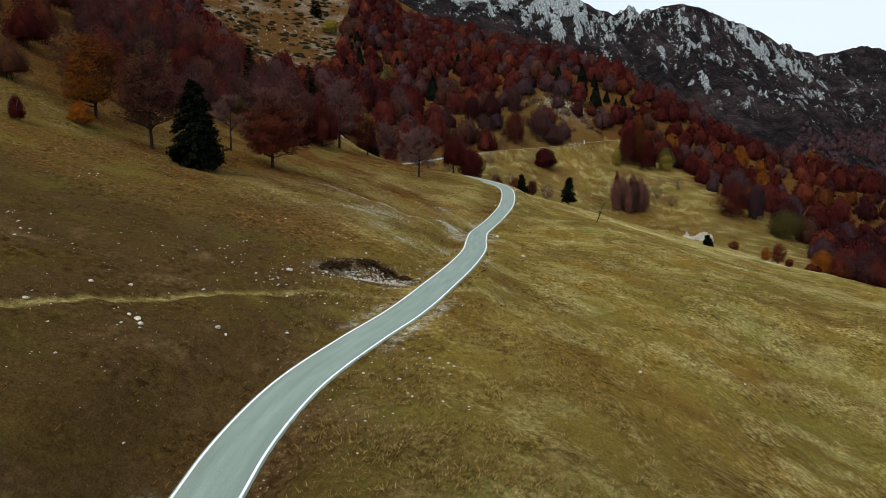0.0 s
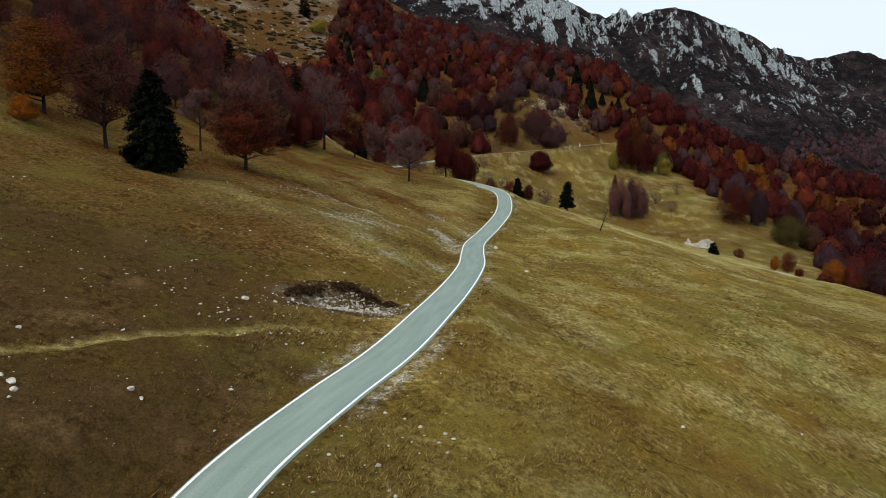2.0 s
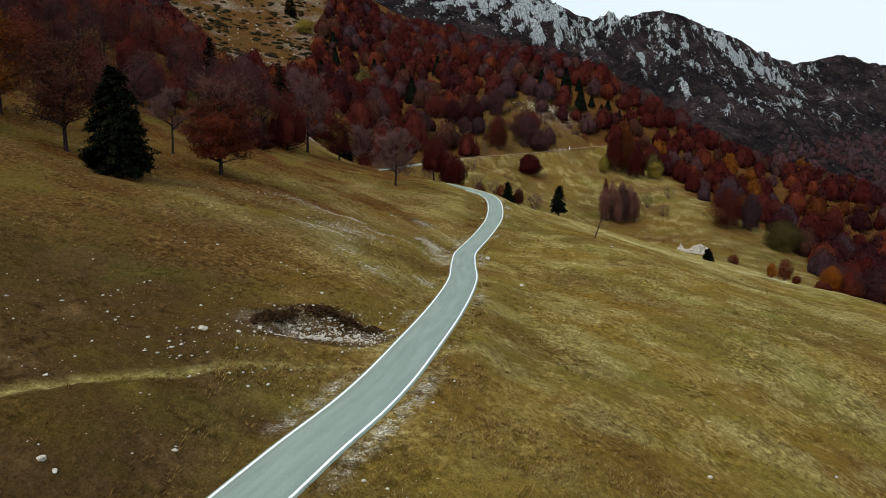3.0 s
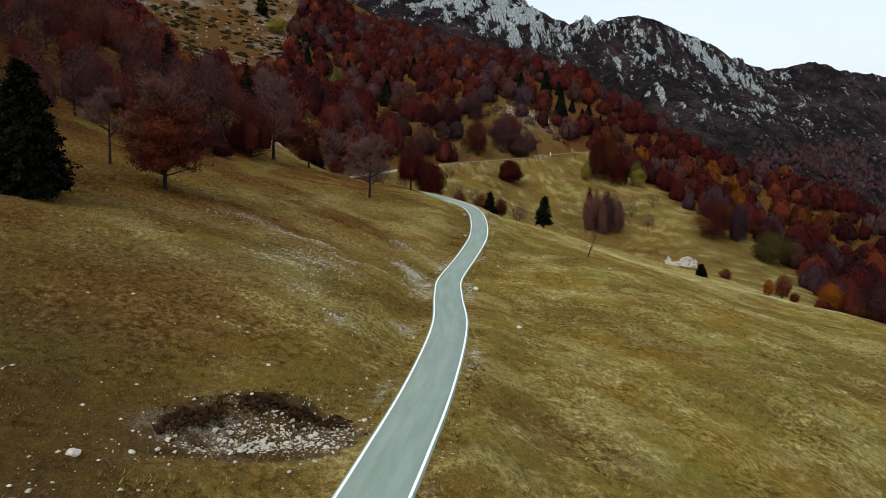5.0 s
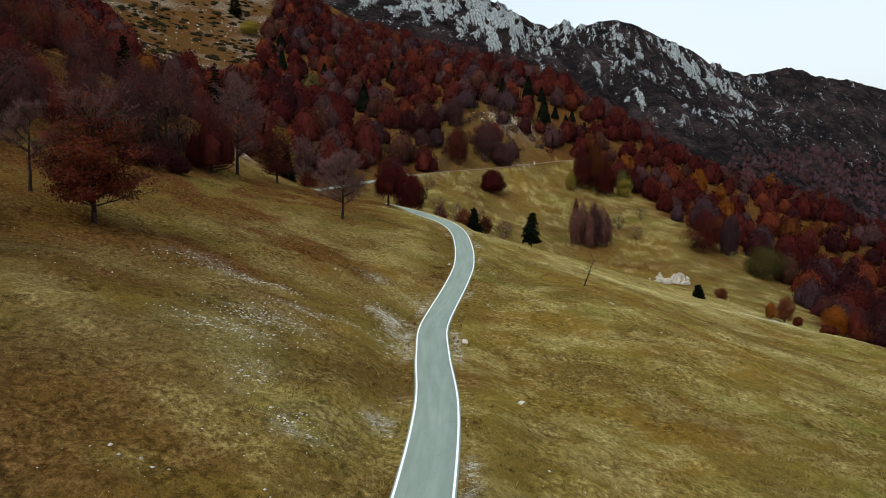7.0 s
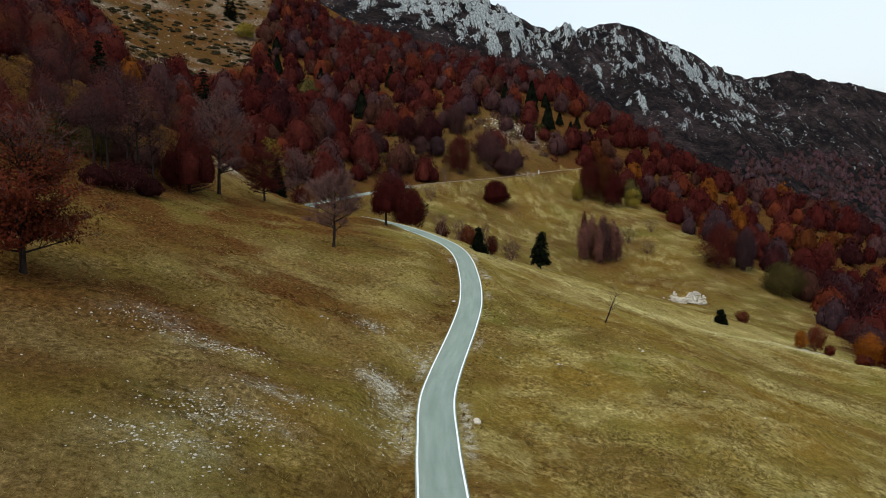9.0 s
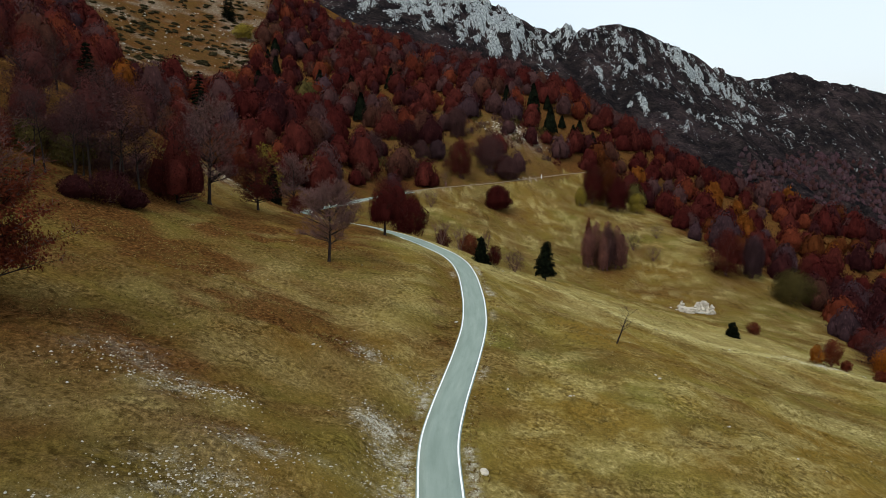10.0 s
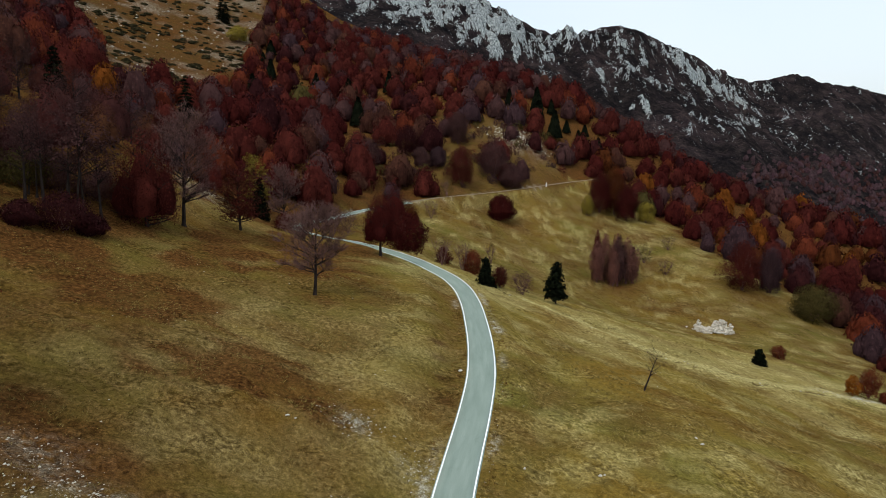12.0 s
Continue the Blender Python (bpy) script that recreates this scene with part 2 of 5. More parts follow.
    bump(n, l, bsdf, maths(n, l, "SUBTRACT", maths(n, l, "ADD", tuft, maths(n, l, "MULTIPLY", blade, 0.4)), maths(n, l, "MULTIPLY", clump.outputs["Distance"], 0.35)), 1.0, 0.28)
    return mat


def asphalt_material():
    mat, n, l, bsdf = material("worn_asphalt", 0.8, 0.12)
    w = spot(n, l, "UV")
    wide = noise_tex(n, l, w, 0.9, 5, 0.6, (1.4, 0.12, 1))
    grain = noise_tex(n, l, w, 9, 4, 0.7)
    c = ramp(n, l, wide, [(0.3, (0.188, 0.246, 0.208)), (0.55, (0.228, 0.290, 0.248)), (0.75, (0.266, 0.328, 0.282))])
    c = mix(n, l, 1.0, c, ramp(n, l, grain, [(0.3, (0.86, 0.86, 0.86)), (0.7, (1.12, 1.12, 1.12))]), "MULTIPLY")
    crack = n.new("ShaderNodeTexVoronoi")
    crack.feature = "DISTANCE_TO_EDGE"
    crack.inputs["Scale"].default_value = 0.22
    wob = noise_tex(n, l, w, 1.6, 3)
    mapped = n.new("ShaderNodeVectorMath")
    mapped.operation = "ADD"
    l.new(w, mapped.inputs[0])
    l.new(wob, mapped.inputs[1])
    l.new(mapped.outputs[0], crack.inputs["Vector"])
    line = ramp(n, l, crack.outputs["Distance"], [(0.0, (0.88, 0.89, 0.89)), (0.010, (1, 1, 1))])
    c = mix(n, l, 1.0, c, line, "MULTIPLY")
    l.new(c, bsdf.inputs["Base Color"])
    bump(n, l, bsdf, grain, 0.3, 0.01)
    return mat


def paint_material():
    mat, n, l, bsdf = material("white_road_paint", 0.6, 0.3)
    w = spot(n, l, "Object")
    worn = noise_tex(n, l, w, 3.0, 6, 0.7)
    l.new(ramp(n, l, worn, [(0.30, (0.55, 0.58, 0.57)), (0.42, (0.80, 0.83, 0.83)), (0.7, (0.88, 0.90, 0.90))]), bsdf.inputs["Base Color"])
    return mat


def plain_material(name, stops, scale, roughness=0.9, relief=0.5, depth=0.05, stretch=None, where="Object"):
    mat, n, l, bsdf = material(name, roughness)
    w = spot(n, l, where)
    fac = noise_tex(n, l, w, scale, 7, 0.65, stretch)
    l.new(ramp(n, l, fac, stops), bsdf.inputs["Base Color"])
    bump(n, l, bsdf, fac, relief, depth)
    return mat


def leaf_material(name, stops, by_tree=False, spread=0.35, streaks=False):
    """Leaves: the tint goes from tree to tree (or is one hue), with each leaf a little apart."""
    mat, n, l, bsdf = material(name, 0.8)
    geo = n.new("ShaderNodeNewGeometry")
    if by_tree:
        src = n.new("ShaderNodeObjectInfo").outputs["Random"]
    else:
        src = geo.outputs["Random Per Island"]
    c = ramp(n, l, src, stops)
    jitter = ramp(n, l, geo.outputs["Random Per Island"], [(0.0, (1 - spread,) * 3), (1.0, (1 + spread,) * 3)])
    c = mix(n, l, 1.0, c, jitter, "MULTIPLY")
    if streaks:
        twig = noise_tex(n, l, spot(n, l, "Object"), 0.55, 7, 0.70, (1, 1, 0.5))
        c = mix(n, l, 1.0, c, ramp(n, l, twig, [(0.30, (0.58, 0.60, 0.64)), (0.50, (0.95, 0.95, 0.95)), (0.70, (1.38, 1.34, 1.28))]), "MULTIPLY")
    l.new(c, bsdf.inputs["Base Color"])
    # thin leaves let some light through
    thin = n.new("ShaderNodeBsdfTranslucent")
    l.new(c, thin.inputs["Color"])
    both = n.new("ShaderNodeMixShader")
    both.inputs[0].default_value = 0.28
    l.new(bsdf.outputs[0], both.inputs[1])
    l.new(thin.outputs[0], both.inputs[2])
    l.new(both.outputs[0], n["Material Output"].inputs["Surface"])
    return mat


MEADOW = meadow_material()
ASPHALT = asphalt_material()
PAINT = paint_material()
LIMESTONE = plain_material("pale_limestone", [(0.25, (0.20, 0.18, 0.14)), (0.5, (0.48, 0.45, 0.375)), (0.75, (0.70, 0.67, 0.57))], 1.2, 0.9, 0.7, 0.08)


def mountain_material():
    """Dark scrub with pale limestone breaking through where the crags stand."""
    mat, n, l, bsdf = material("mountain_scrub_and_limestone", 0.95)
    w = spot(n, l, "Object")
    wide = noise_tex(n, l, w, 0.011, 6, 0.6)
    mid = noise_tex(n, l, w, 0.045, 8, 0.7)
    fine = noise_tex(n, l, w, 0.20, 9, 0.80, (1.5, 1.0, 0.6))
    grit = noise_tex(n, l, w, 0.22, 6, 0.75, (1.0, 1.0, 1.6))
    scrub = ramp(n, l, mid, [(0.32, (0.006, 0.006, 0.008)), (0.48, (0.014, 0.012, 0.013)), (0.62, (0.030, 0.024, 0.023)), (0.76, (0.070, 0.055, 0.046))])
    dry = ramp(n, l, mid, [(0.35, (0.018, 0.014, 0.017)), (0.65, (0.058, 0.043, 0.041))])
    scrub = mix(n, l, ramp(n, l, wide, [(0.46, (0, 0, 0)), (0.62, (1, 1, 1))]), scrub, dry)
    scrub = mix(n, l, 1.0, scrub, ramp(n, l, grit, [(0.34, (0.45, 0.45, 0.47)), (0.50, (0.95, 0.95, 0.95)), (0.62, (1.6, 1.55, 1.5)), (0.72, (3.4, 3.3, 3.1))]), "MULTIPLY")
    rock = ramp(n, l, fine, [(0.36, (0.030, 0.036, 0.038)), (0.44, (0.13, 0.15, 0.155)), (0.53, (0.36, 0.40, 0.40)), (0.64, (0.68, 0.73, 0.72))])
    mask = n.new("ShaderNodeAttribute")
    mask.attribute_name = "crag"
    edge = maths(n, l, "ADD", mask.outputs["Fac"], maths(n, l, "MULTIPLY", maths(n, l, "SUBTRACT", fine, 0.5), 2.0))
    shard = noise_tex(n, l, w, 0.075, 7, 0.74, (1.3, 1.0, 0.42), 0.4)
    edge = maths(n, l, "ADD", edge, maths(n, l, "MULTIPLY", maths(n, l, "SUBTRACT", shard, 0.53), 2.4))
    l.new(mix(n, l, ramp(n, l, edge, [(0.48, (0, 0, 0)), (0.56, (1, 1, 1))]), scrub, rock), bsdf.inputs["Base Color"])
    bump(n, l, bsdf, fine, 1.0, 5.0)
    return mat


MOUNTAIN = mountain_material()
BARK = plain_material("grey_beech_bark", [(0.3, (0.012, 0.009, 0.008)), (0.7, (0.040, 0.031, 0.027))], 3.0, 0.9, 0.6, 0.03, (1, 1, 0.3))
TWIG = plain_material("bare_twigs", [(0.3, (0.085, 0.047, 0.043)), (0.7, (0.155, 0.090, 0.080))], 2.0)
SOIL = plain_material("dark_eroded_soil", [(0.3, (0.010, 0.006, 0.004)), (0.5, (0.030, 0.017, 0.009)), (0.7, (0.070, 0.042, 0.020))], 2.5, 0.95, 1.0, 0.2)

def hue(name, dark, light, spread=0.10):
    return leaf_material(name, [(0.0, dark), (1.0, light)], False, spread, True)


REDS = leaf_material("beech_leaves", [(0.0, (0.0520, 0.0110, 0.0092)), (0.18, (0.0740, 0.0145, 0.0110)), (0.34, (0.0560, 0.0230, 0.0215)), (0.50, (0.0860, 0.0170, 0.0112)), (0.66, (0.0600, 0.0285, 0.0270)), (0.80, (0.0900, 0.0240, 0.0125)), (0.93, (0.0780, 0.0360, 0.0200)), (1.0, (0.1200, 0.0400, 0.0130))], True, 0.18, True)
DEEP_RED = hue("deep_red_leaves", (0.0400, 0.0078, 0.0074), (0.0640, 0.0126, 0.0104))
RUSSET = hue("russet_leaves", (0.0820, 0.0180, 0.0105), (0.1280, 0.0310, 0.0150))
ORANGE = hue("orange_leaves", (0.105, 0.034, 0.007), (0.165, 0.054, 0.011))
YELLOW = hue("yellow_leaves", (0.150, 0.120, 0.020), (0.270, 0.205, 0.035))
MAUVE = hue("faded_mauve_leaves", (0.0540, 0.0262, 0.0255), (0.0740, 0.0365, 0.0350))
BRIGHT_ORANGE = hue("bright_orange_leaves", (0.170, 0.052, 0.006), (0.270, 0.085, 0.012))
PALE_MAUVE = hue("pale_mauve_leaves", (0.122, 0.052, 0.042), (0.172, 0.077, 0.060))
OLIVE = hue("olive_leaves", (0.044, 0.036, 0.012), (0.085, 0.068, 0.022))
NEEDLES = hue("dark_needles", (0.0045, 0.0062, 0.0040), (0.0110, 0.0140, 0.0075))
STRAW = leaf_material("dry_grass_blades", [(0.0, (0.100, 0.066, 0.018)), (0.4, (0.160, 0.118, 0.032)), (0.8, (0.220, 0.172, 0.055)), (1.0, (0.300, 0.240, 0.095))], False, 0.15)
RUST_STRAW = leaf_material("rusty_grass_blades", [(0.0, (0.070, 0.034, 0.010)), (0.6, (0.120, 0.066, 0.019)), (1.0, (0.190, 0.116, 0.038))])
FAR_LEAVES = [DEEP_RED, hue("maroon_leaves", (0.0520, 0.0115, 0.0098), (0.0800, 0.0185, 0.0140)), RUSSET, MAUVE,
              hue("grey_mauve_leaves", (0.0420, 0.0230, 0.0260), (0.0600, 0.0330, 0.0377)), hue("brown_leaves", (0.0500, 0.0200, 0.0149), (0.0800, 0.0340, 0.0230)),
              hue("dark_wine_leaves", (0.0270, 0.0080, 0.0090), (0.0430, 0.0130, 0.0130)), hue("rust_orange_leaves", (0.056, 0.017, 0.007), (0.086, 0.027, 0.009)), ORANGE, OLIVE, NEEDLES, YELLOW]


# ---- meshes ----
def mesh_object(name, verts, faces, mats, parent=None, label="", smooth_faces=False, index=None, normals=None):
    me = bpy.data.meshes.new(name)
    verts = np.asarray(verts, np.float32)
    if isinstance(faces, np.ndarray):
        k = faces.shape[1]
        me.vertices.add(len(verts))
        me.vertices.foreach_set("co", verts.ravel())
        me.loops.add(faces.size)
        me.loops.foreach_set("vertex_index", faces.ravel().astype(np.int32))
        me.polygons.add(len(faces))
        me.polygons.foreach_set("loop_start", np.arange(0, faces.size, k, dtype=np.int32))
        me.polygons.foreach_set("loop_total", np.full(len(faces), k, np.int32))
        me.update(calc_edges=True)
    else:
        me.from_pydata(verts.tolist(), [], faces)
    for m in mats if isinstance(mats, (list, tuple)) else [mats]:
        me.materials.append(m)
    if index is not None:
        me.polygons.foreach_set("material_index", np.asarray(index, np.int32))
    if smooth_faces:
        me.polygons.foreach_set("use_smooth", np.ones(len(me.polygons), bool))
    me.validate()
    if normals is not None:
        me.attributes.new("custom_normal", "FLOAT_VECTOR", "POINT").data.foreach_set("vector", np.asarray(normals, np.float32).ravel())
    ob = new(name, me)
    if parent:
        ob.parent = parent
    if label:
        ob["label"] = label
    return ob


def grid_faces(rows, cols):
    a = (np.arange(rows - 1)[:, None] * cols + np.arange(cols - 1)).ravel()
    return np.stack([a, a + 1, a + cols + 1, a + cols], 1)


def spaced(*runs):
    """Coordinates in runs of (from, to, step)."""
    out = [np.arange(a, b, s) for a, b, s in runs]
    return np.r_[np.concatenate(out), runs[-1][1]]


# ---- the ground: one sheet from behind the camera to the foot of the mountain ----
gx = spaced((-900, -260, 32), (-260, -80, 6), (-80, -32, 1.4), (-32, 70, 0.6), (70, 130, 1.1), (130, 140, 2), (140, 300, 6), (300, 2600, 60))
gy = spaced((-500, 20, 26), (20, 34, 1.5), (34, 120, 0.52), (120, 215, 0.78), (215, 240, 1.3), (240, 285, 0.7), (285, 330, 1.6), (330, 500, 3.2), (500, 1010, 9), (1010, 2800, 50))
GX, GY = np.meshgrid(gx, gy)
px, py = GX.ravel(), GY.ravel()
pz = np.maximum(height(px, py), -130)
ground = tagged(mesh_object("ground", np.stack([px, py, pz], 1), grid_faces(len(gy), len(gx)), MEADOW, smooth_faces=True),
                "autumn pasture of olive and brown grass with scattered stones", "meadow", kind="structure")


def wooded(x, y):
    """Where the woods stand and where the stony clearing opens, each 0 or 1."""
    edge = np.interp(y, [100, 130, 140, 150, 157, 165, 200, 225, 240, 255, 275, 300, 322, 345, 380, 405], [-104, -84, -74, -72, -70, -60, -57, -54, -51, -47, -46, -46, -40, -24, -8, 8])
    left = (x < edge) & (y < 405)
    # uphill of the upper road
    line = np.interp(x, [-250, 8, 29, 67, 113, 150, 200, 300], [405, 405, 423, 458, 498, 505, 470, 420])
    above = y > line
    open_slope = ((x - 52) / 56) ** 2 + ((y - 492) / 66) ** 2 < 1
    thin = (fractal(x, y, 17, 35, 2) > 0.12)
    east = x > np.interp(y, [230, 255, 275, 294, 330, 365, 391, 400, 426, 445, 470, 490, 540], [146, 141, 146, 155, 172, 186, 190, 172, 158, 158, 160, 122, 130])
    inside = left | (above & (~open_slope | thin)) | (east & (y > 240))
    west_side = np.interp(y, [430, 480, 560, 640, 703, 780, 1000], [-97, -112, -146, -176, -205, -230, -285])
    east_side = np.interp(y, [430, 480, 560, 640, 695, 780, 1000], [-92, -86, -76, -72, -76, -82, -92])
    clearing = (x > west_side) & (x < east_side) & (y > 430)
    glade = (((x + 61) / 8) ** 2 + ((y - 500) / 26) ** 2 < 1) | (((x + 34) / 13) ** 2 + ((y - 604) / 20) ** 2 < 1)
    return (inside & ~clearing & ~glade).astype(float), clearing.astype(float)


woods, clearing = wooded(px + 4 * value_noise(px, py, 12, 41), py + 4 * value_noise(px, py, 12, 43))
far_road, _ = near_road(px, py)
heath = 0.95 * smooth(6, -12, px + 0.10 * (py - 40) + 5 * value_noise(px, py, 17, 51)) * smooth(104, 84, py + 6 * value_noise(px, py, 13, 52))
heath = np.maximum(heath, 0.16 * smooth(-4, -22, px + 4 * value_noise(px, py, 14, 53)) * smooth(175, 120, py + 9 * value_noise(px, py, 18, 54)))
heath = np.maximum(heath, 0.6 * smooth(0.25, 0.6, fractal(px, py, 30, 55, 3)) * smooth(8, -4, px - 0.08 * (py - 100)))
heath = np.maximum(heath, 0.55 * smooth(0.1, 0.9, value_noise(px, py, 26, 58)) * smooth(70, 30, py))
heath = np.maximum(heath, 0.45 * smooth(-6, -20, px + 4 * value_noise(px, py, 12, 56)) * smooth(225, 190, py) * smooth(-0.5, 0.5, fractal(px, py, 14, 50, 3)))
heath = np.maximum(heath, 0.52 * smooth(3, -6, px + 3 * value_noise(px, py, 8, 46)) * smooth(84, 96, py) * smooth(150, 132, py) * smooth(-0.8, 0.1, fractal(px, py, 9, 45, 3)))
on_track = np.exp(-(((py - TRACK_Y(px)) / 0.60) ** 2)) * smooth(-3, -8, px) * smooth(-60, -45, px)
heath *= 1 - on_track
for tx, ty, r in ((14.3, 197, 1.3), (14.8, 204, 1.5), (15.2, 210, 1.4), (14.0, 190, 1.0), (-9, 66, 3.0), (-13, 60, 2.0)):
    heath = np.maximum(heath, np.exp(-(((px - tx) ** 2 + (py - ty) ** 2) / r**2)))
pale = 0.5 * on_track  # straw-coloured grass
in_ditch = np.exp(-(((py - DITCH_Y(px)) / 1.1) ** 2)) * smooth(36, 46, px) * smooth(175, 150, px)
heath = np.maximum(heath, 1.3 * in_ditch * smooth(-0.7, 0.1, value_noise(px, py, 7, 60)))
pale = np.maximum(pale, 1.5 * np.exp(-(((py - DITCH_Y(px) - 1) / 4.5) ** 2)) * smooth(26, 48, px) * smooth(190, 150, px))
pale = np.maximum(pale, 0.6 * np.exp(-(((py - DITCH_Y(px) - 16) / 16.0) ** 2)) * smooth(40, 58, px) * smooth(150, 120, px))
pale = np.maximum(pale, 0.55 * smooth(0.2, 0.8, fractal(px, py, 24, 57, 3)) * smooth(140, 230, py + 0.4 * px) * (0.45 + 0.55 * smooth(0, 14, px)) * smooth(-70, -30, px) * (0.12 + 0.88 * smooth(330, 280, py)))
# grazing sheen on the upper slope's grass, put into the colour as paler straw
pale = np.maximum(pale, 0.40 * smooth(-0.4, 0.5, fractal(px, py, 11, 50, 3)) * smooth(4, -4, px) * smooth(-40, -22, px) * smooth(100, 125, py) * smooth(215, 180, py))
pale = np.maximum(pale, 0.55 * smooth(-0.4, 0.5, fractal(px, py, 12, 40, 3)) * smooth(-22, -8, px) * smooth(14, 6, px) * smooth(162, 178, py) * smooth(225, 205, py))
pale = np.maximum(pale, 0.34 * smooth(0.2, 0.7, fractal(px, py, 6, 59, 4, 0.65)) * smooth(-2, 12, px))
heath = np.where(scar(px, py) > 0.25, 1.0, heath)
heath = np.maximum(heath, 0.95 * clearing)
up_slope = ((px - 52) / 60) ** 2 + ((py - 492) / 70) ** 2 + 0.15 * value_noise(px, py, 20, 47) < 1
heath = np.maximum(heath, 0.62 * (up_slope & (py > 440 + 0.75 * (px - 60))))
litter = np.maximum(woods, smooth(-26, -36, px + 0.12 * (py - 230) + 3 * value_noise(px, py, 9, 44)) * smooth(185, 205, py) * smooth(265, 250, py))
for tx, ty, r in ((-36, 147, 12), (-32, 157, 11), (-34, 117, 9), (-48, 136, 8), (-60, 146, 8), (-3, 221, 7), (-42, 164, 8), (-36, 228, 12), (-24, 248, 10), (9, 277, 6), (-50, 185, 14), (-44, 205, 12), (102, 380, 11), (66, 420, 9), (-33, 240, 11), (-22, 266, 8), (112, 344, 3)):
    litter = np.maximum(litter, 0.85 * np.exp(-(((px - tx) ** 2 + (py - ty + 2) ** 2) / r**2)))
slope_side = smooth(10, -8, px - 0.05 * (py - 100) + 4 * value_noise(px, py, 9, 66)) * smooth(108, 150, py)
litter = np.maximum(litter, slope_side * (0.16 + 0.36 * smooth(128, 165, py) + 0.42 * smooth(-0.15, 0.45, fractal(px, py, 16, 65, 4, 0.6))))
litter = np.maximum(litter, 0.75 * np.exp(-(((px + 22) / 13) ** 2 + ((py - 164) / 12) ** 2)) * smooth(-0.6, 0.3, fractal(px, py, 7, 68, 3)))
litter = np.maximum(litter, 0.55 * smooth(-5, -15, px + 3 * value_noise(px, py, 8, 64)) * smooth(86, 97, py) * smooth(138, 120, py) * smooth(-0.7, 0.2, fractal(px, py, 9, 48, 3)))
litter = np.maximum(litter, 0.28 * smooth(0.15, 0.6, fractal(px, py, 12, 69, 3)) * (px > 5))
litter = np.maximum(litter, 0.5 * (up_slope & (py > 440 + 0.75 * (px - 60))))
litter = np.maximum(litter, 0.3 * clearing)
uphill = px < np.interp(py, ROAD[:330, 1], ROAD[:330, 0])
litter = np.maximum(litter, 0.55 * uphill * smooth(13, 3.5, far_road + 2 * value_noise(px, py, 5, 42)) * smooth(165, 185, py) * smooth(290, 265, py))
heath = np.maximum(heath, (0.36 + 0.16 * smooth(-0.3, 0.5, fractal(px, py, 13, 49, 3))) * smooth(285, 320, py) * (px > 15))
stone = 0.34 * clearing * smooth(0.0, 0.6, fractal(px, py, 20, 61, 3))
PATCHES = ((-13.6, 150.3, 2.8, 2.2, 1.0, 300), (-9.5, 151.5, 1.8, 1.5, 0.8, 120), (4.4, 157, 2.3, 3.0, 1.15, 420), (4.6, 149.5, 1.5, 4.5, 0.75, 220), (4, 142, 1.6, 2.2, 0.7, 140),
           (3.5, 178.5, 1.9, 2.2, 0.9, 160), (-8.5, 133.5, 3.8, 2.6, 0.75, 420), (-11, 126, 3.5, 2.5, 0.40, 240), (-19.5, 154, 3.5, 3.5, 0.30, 200), (9, 172, 1.4, 3.5, 0.5, 110),
           (2.2, 116, 1.3, 2.0, 0.9, 110), (-7.8, 116, 1.4, 3.0, 0.5, 110), (-3.6, 108, 2.0, 1.6, 0.45, 110), (-4.5, 141, 3.5, 2.2, 0.45, 140), (26.3, 224, 0.9, 8.0, 1.0, 50), (92, 520, 14, 14, 0.6, 60), (24, 412, 5, 5, 0.9, 60), (-34, 301, 5, 14, 1.1, 200), (117, 259.5, 9, 1.6, 1.2, 260))
for tx, ty, rx, ry, much, _ in PATCHES:
    stone = np.maximum(stone, much * np.exp(-((((px - tx) / rx) ** 2 + ((py - ty) / ry) ** 2))) * smooth(-0.7, 0.4, fractal(px, py, 3.0, 63, 3)))
stone = np.maximum(stone, 0.9 * np.exp(-(((far_road - 2.9) / 0.5) ** 2)) * smooth(0.1, 0.7, value_noise(px, py, 9, 67)))
stone = np.maximum(stone, 0.34 * scar(px, py) * smooth(-0.5, 0.3, fractal(px, py, 2.5, 62, 3)))
pale = pale * (1 - np.clip(1.6 * in_ditch, 0, 1)) * (1 - np.clip(litter, 0, 1)) * (1 - clearing) * (1 - woods) * np.where(up_slope & (py > 440 + 0.75 * (px - 60)), 0.15, 1.0)
attr = ground.data.color_attributes.new("zones", "FLOAT_COLOR", "POINT")
attr.data.foreach_set("color", np.stack([np.clip(heath, 0, 1), np.clip(stone, 0, 1), np.clip(litter, 0, 1), np.clip(pale, 0, 1)], 1).astype(np.float32).ravel())

# ---- the road ----
GRAVEL = plain_material("pale_gravel", [(0.3, (0.10, 0.075, 0.045)), (0.5, (0.19, 0.15, 0.10)), (0.7, (0.30, 0.25, 0.18))], 2.5, 0.95, 0.6, 0.05)


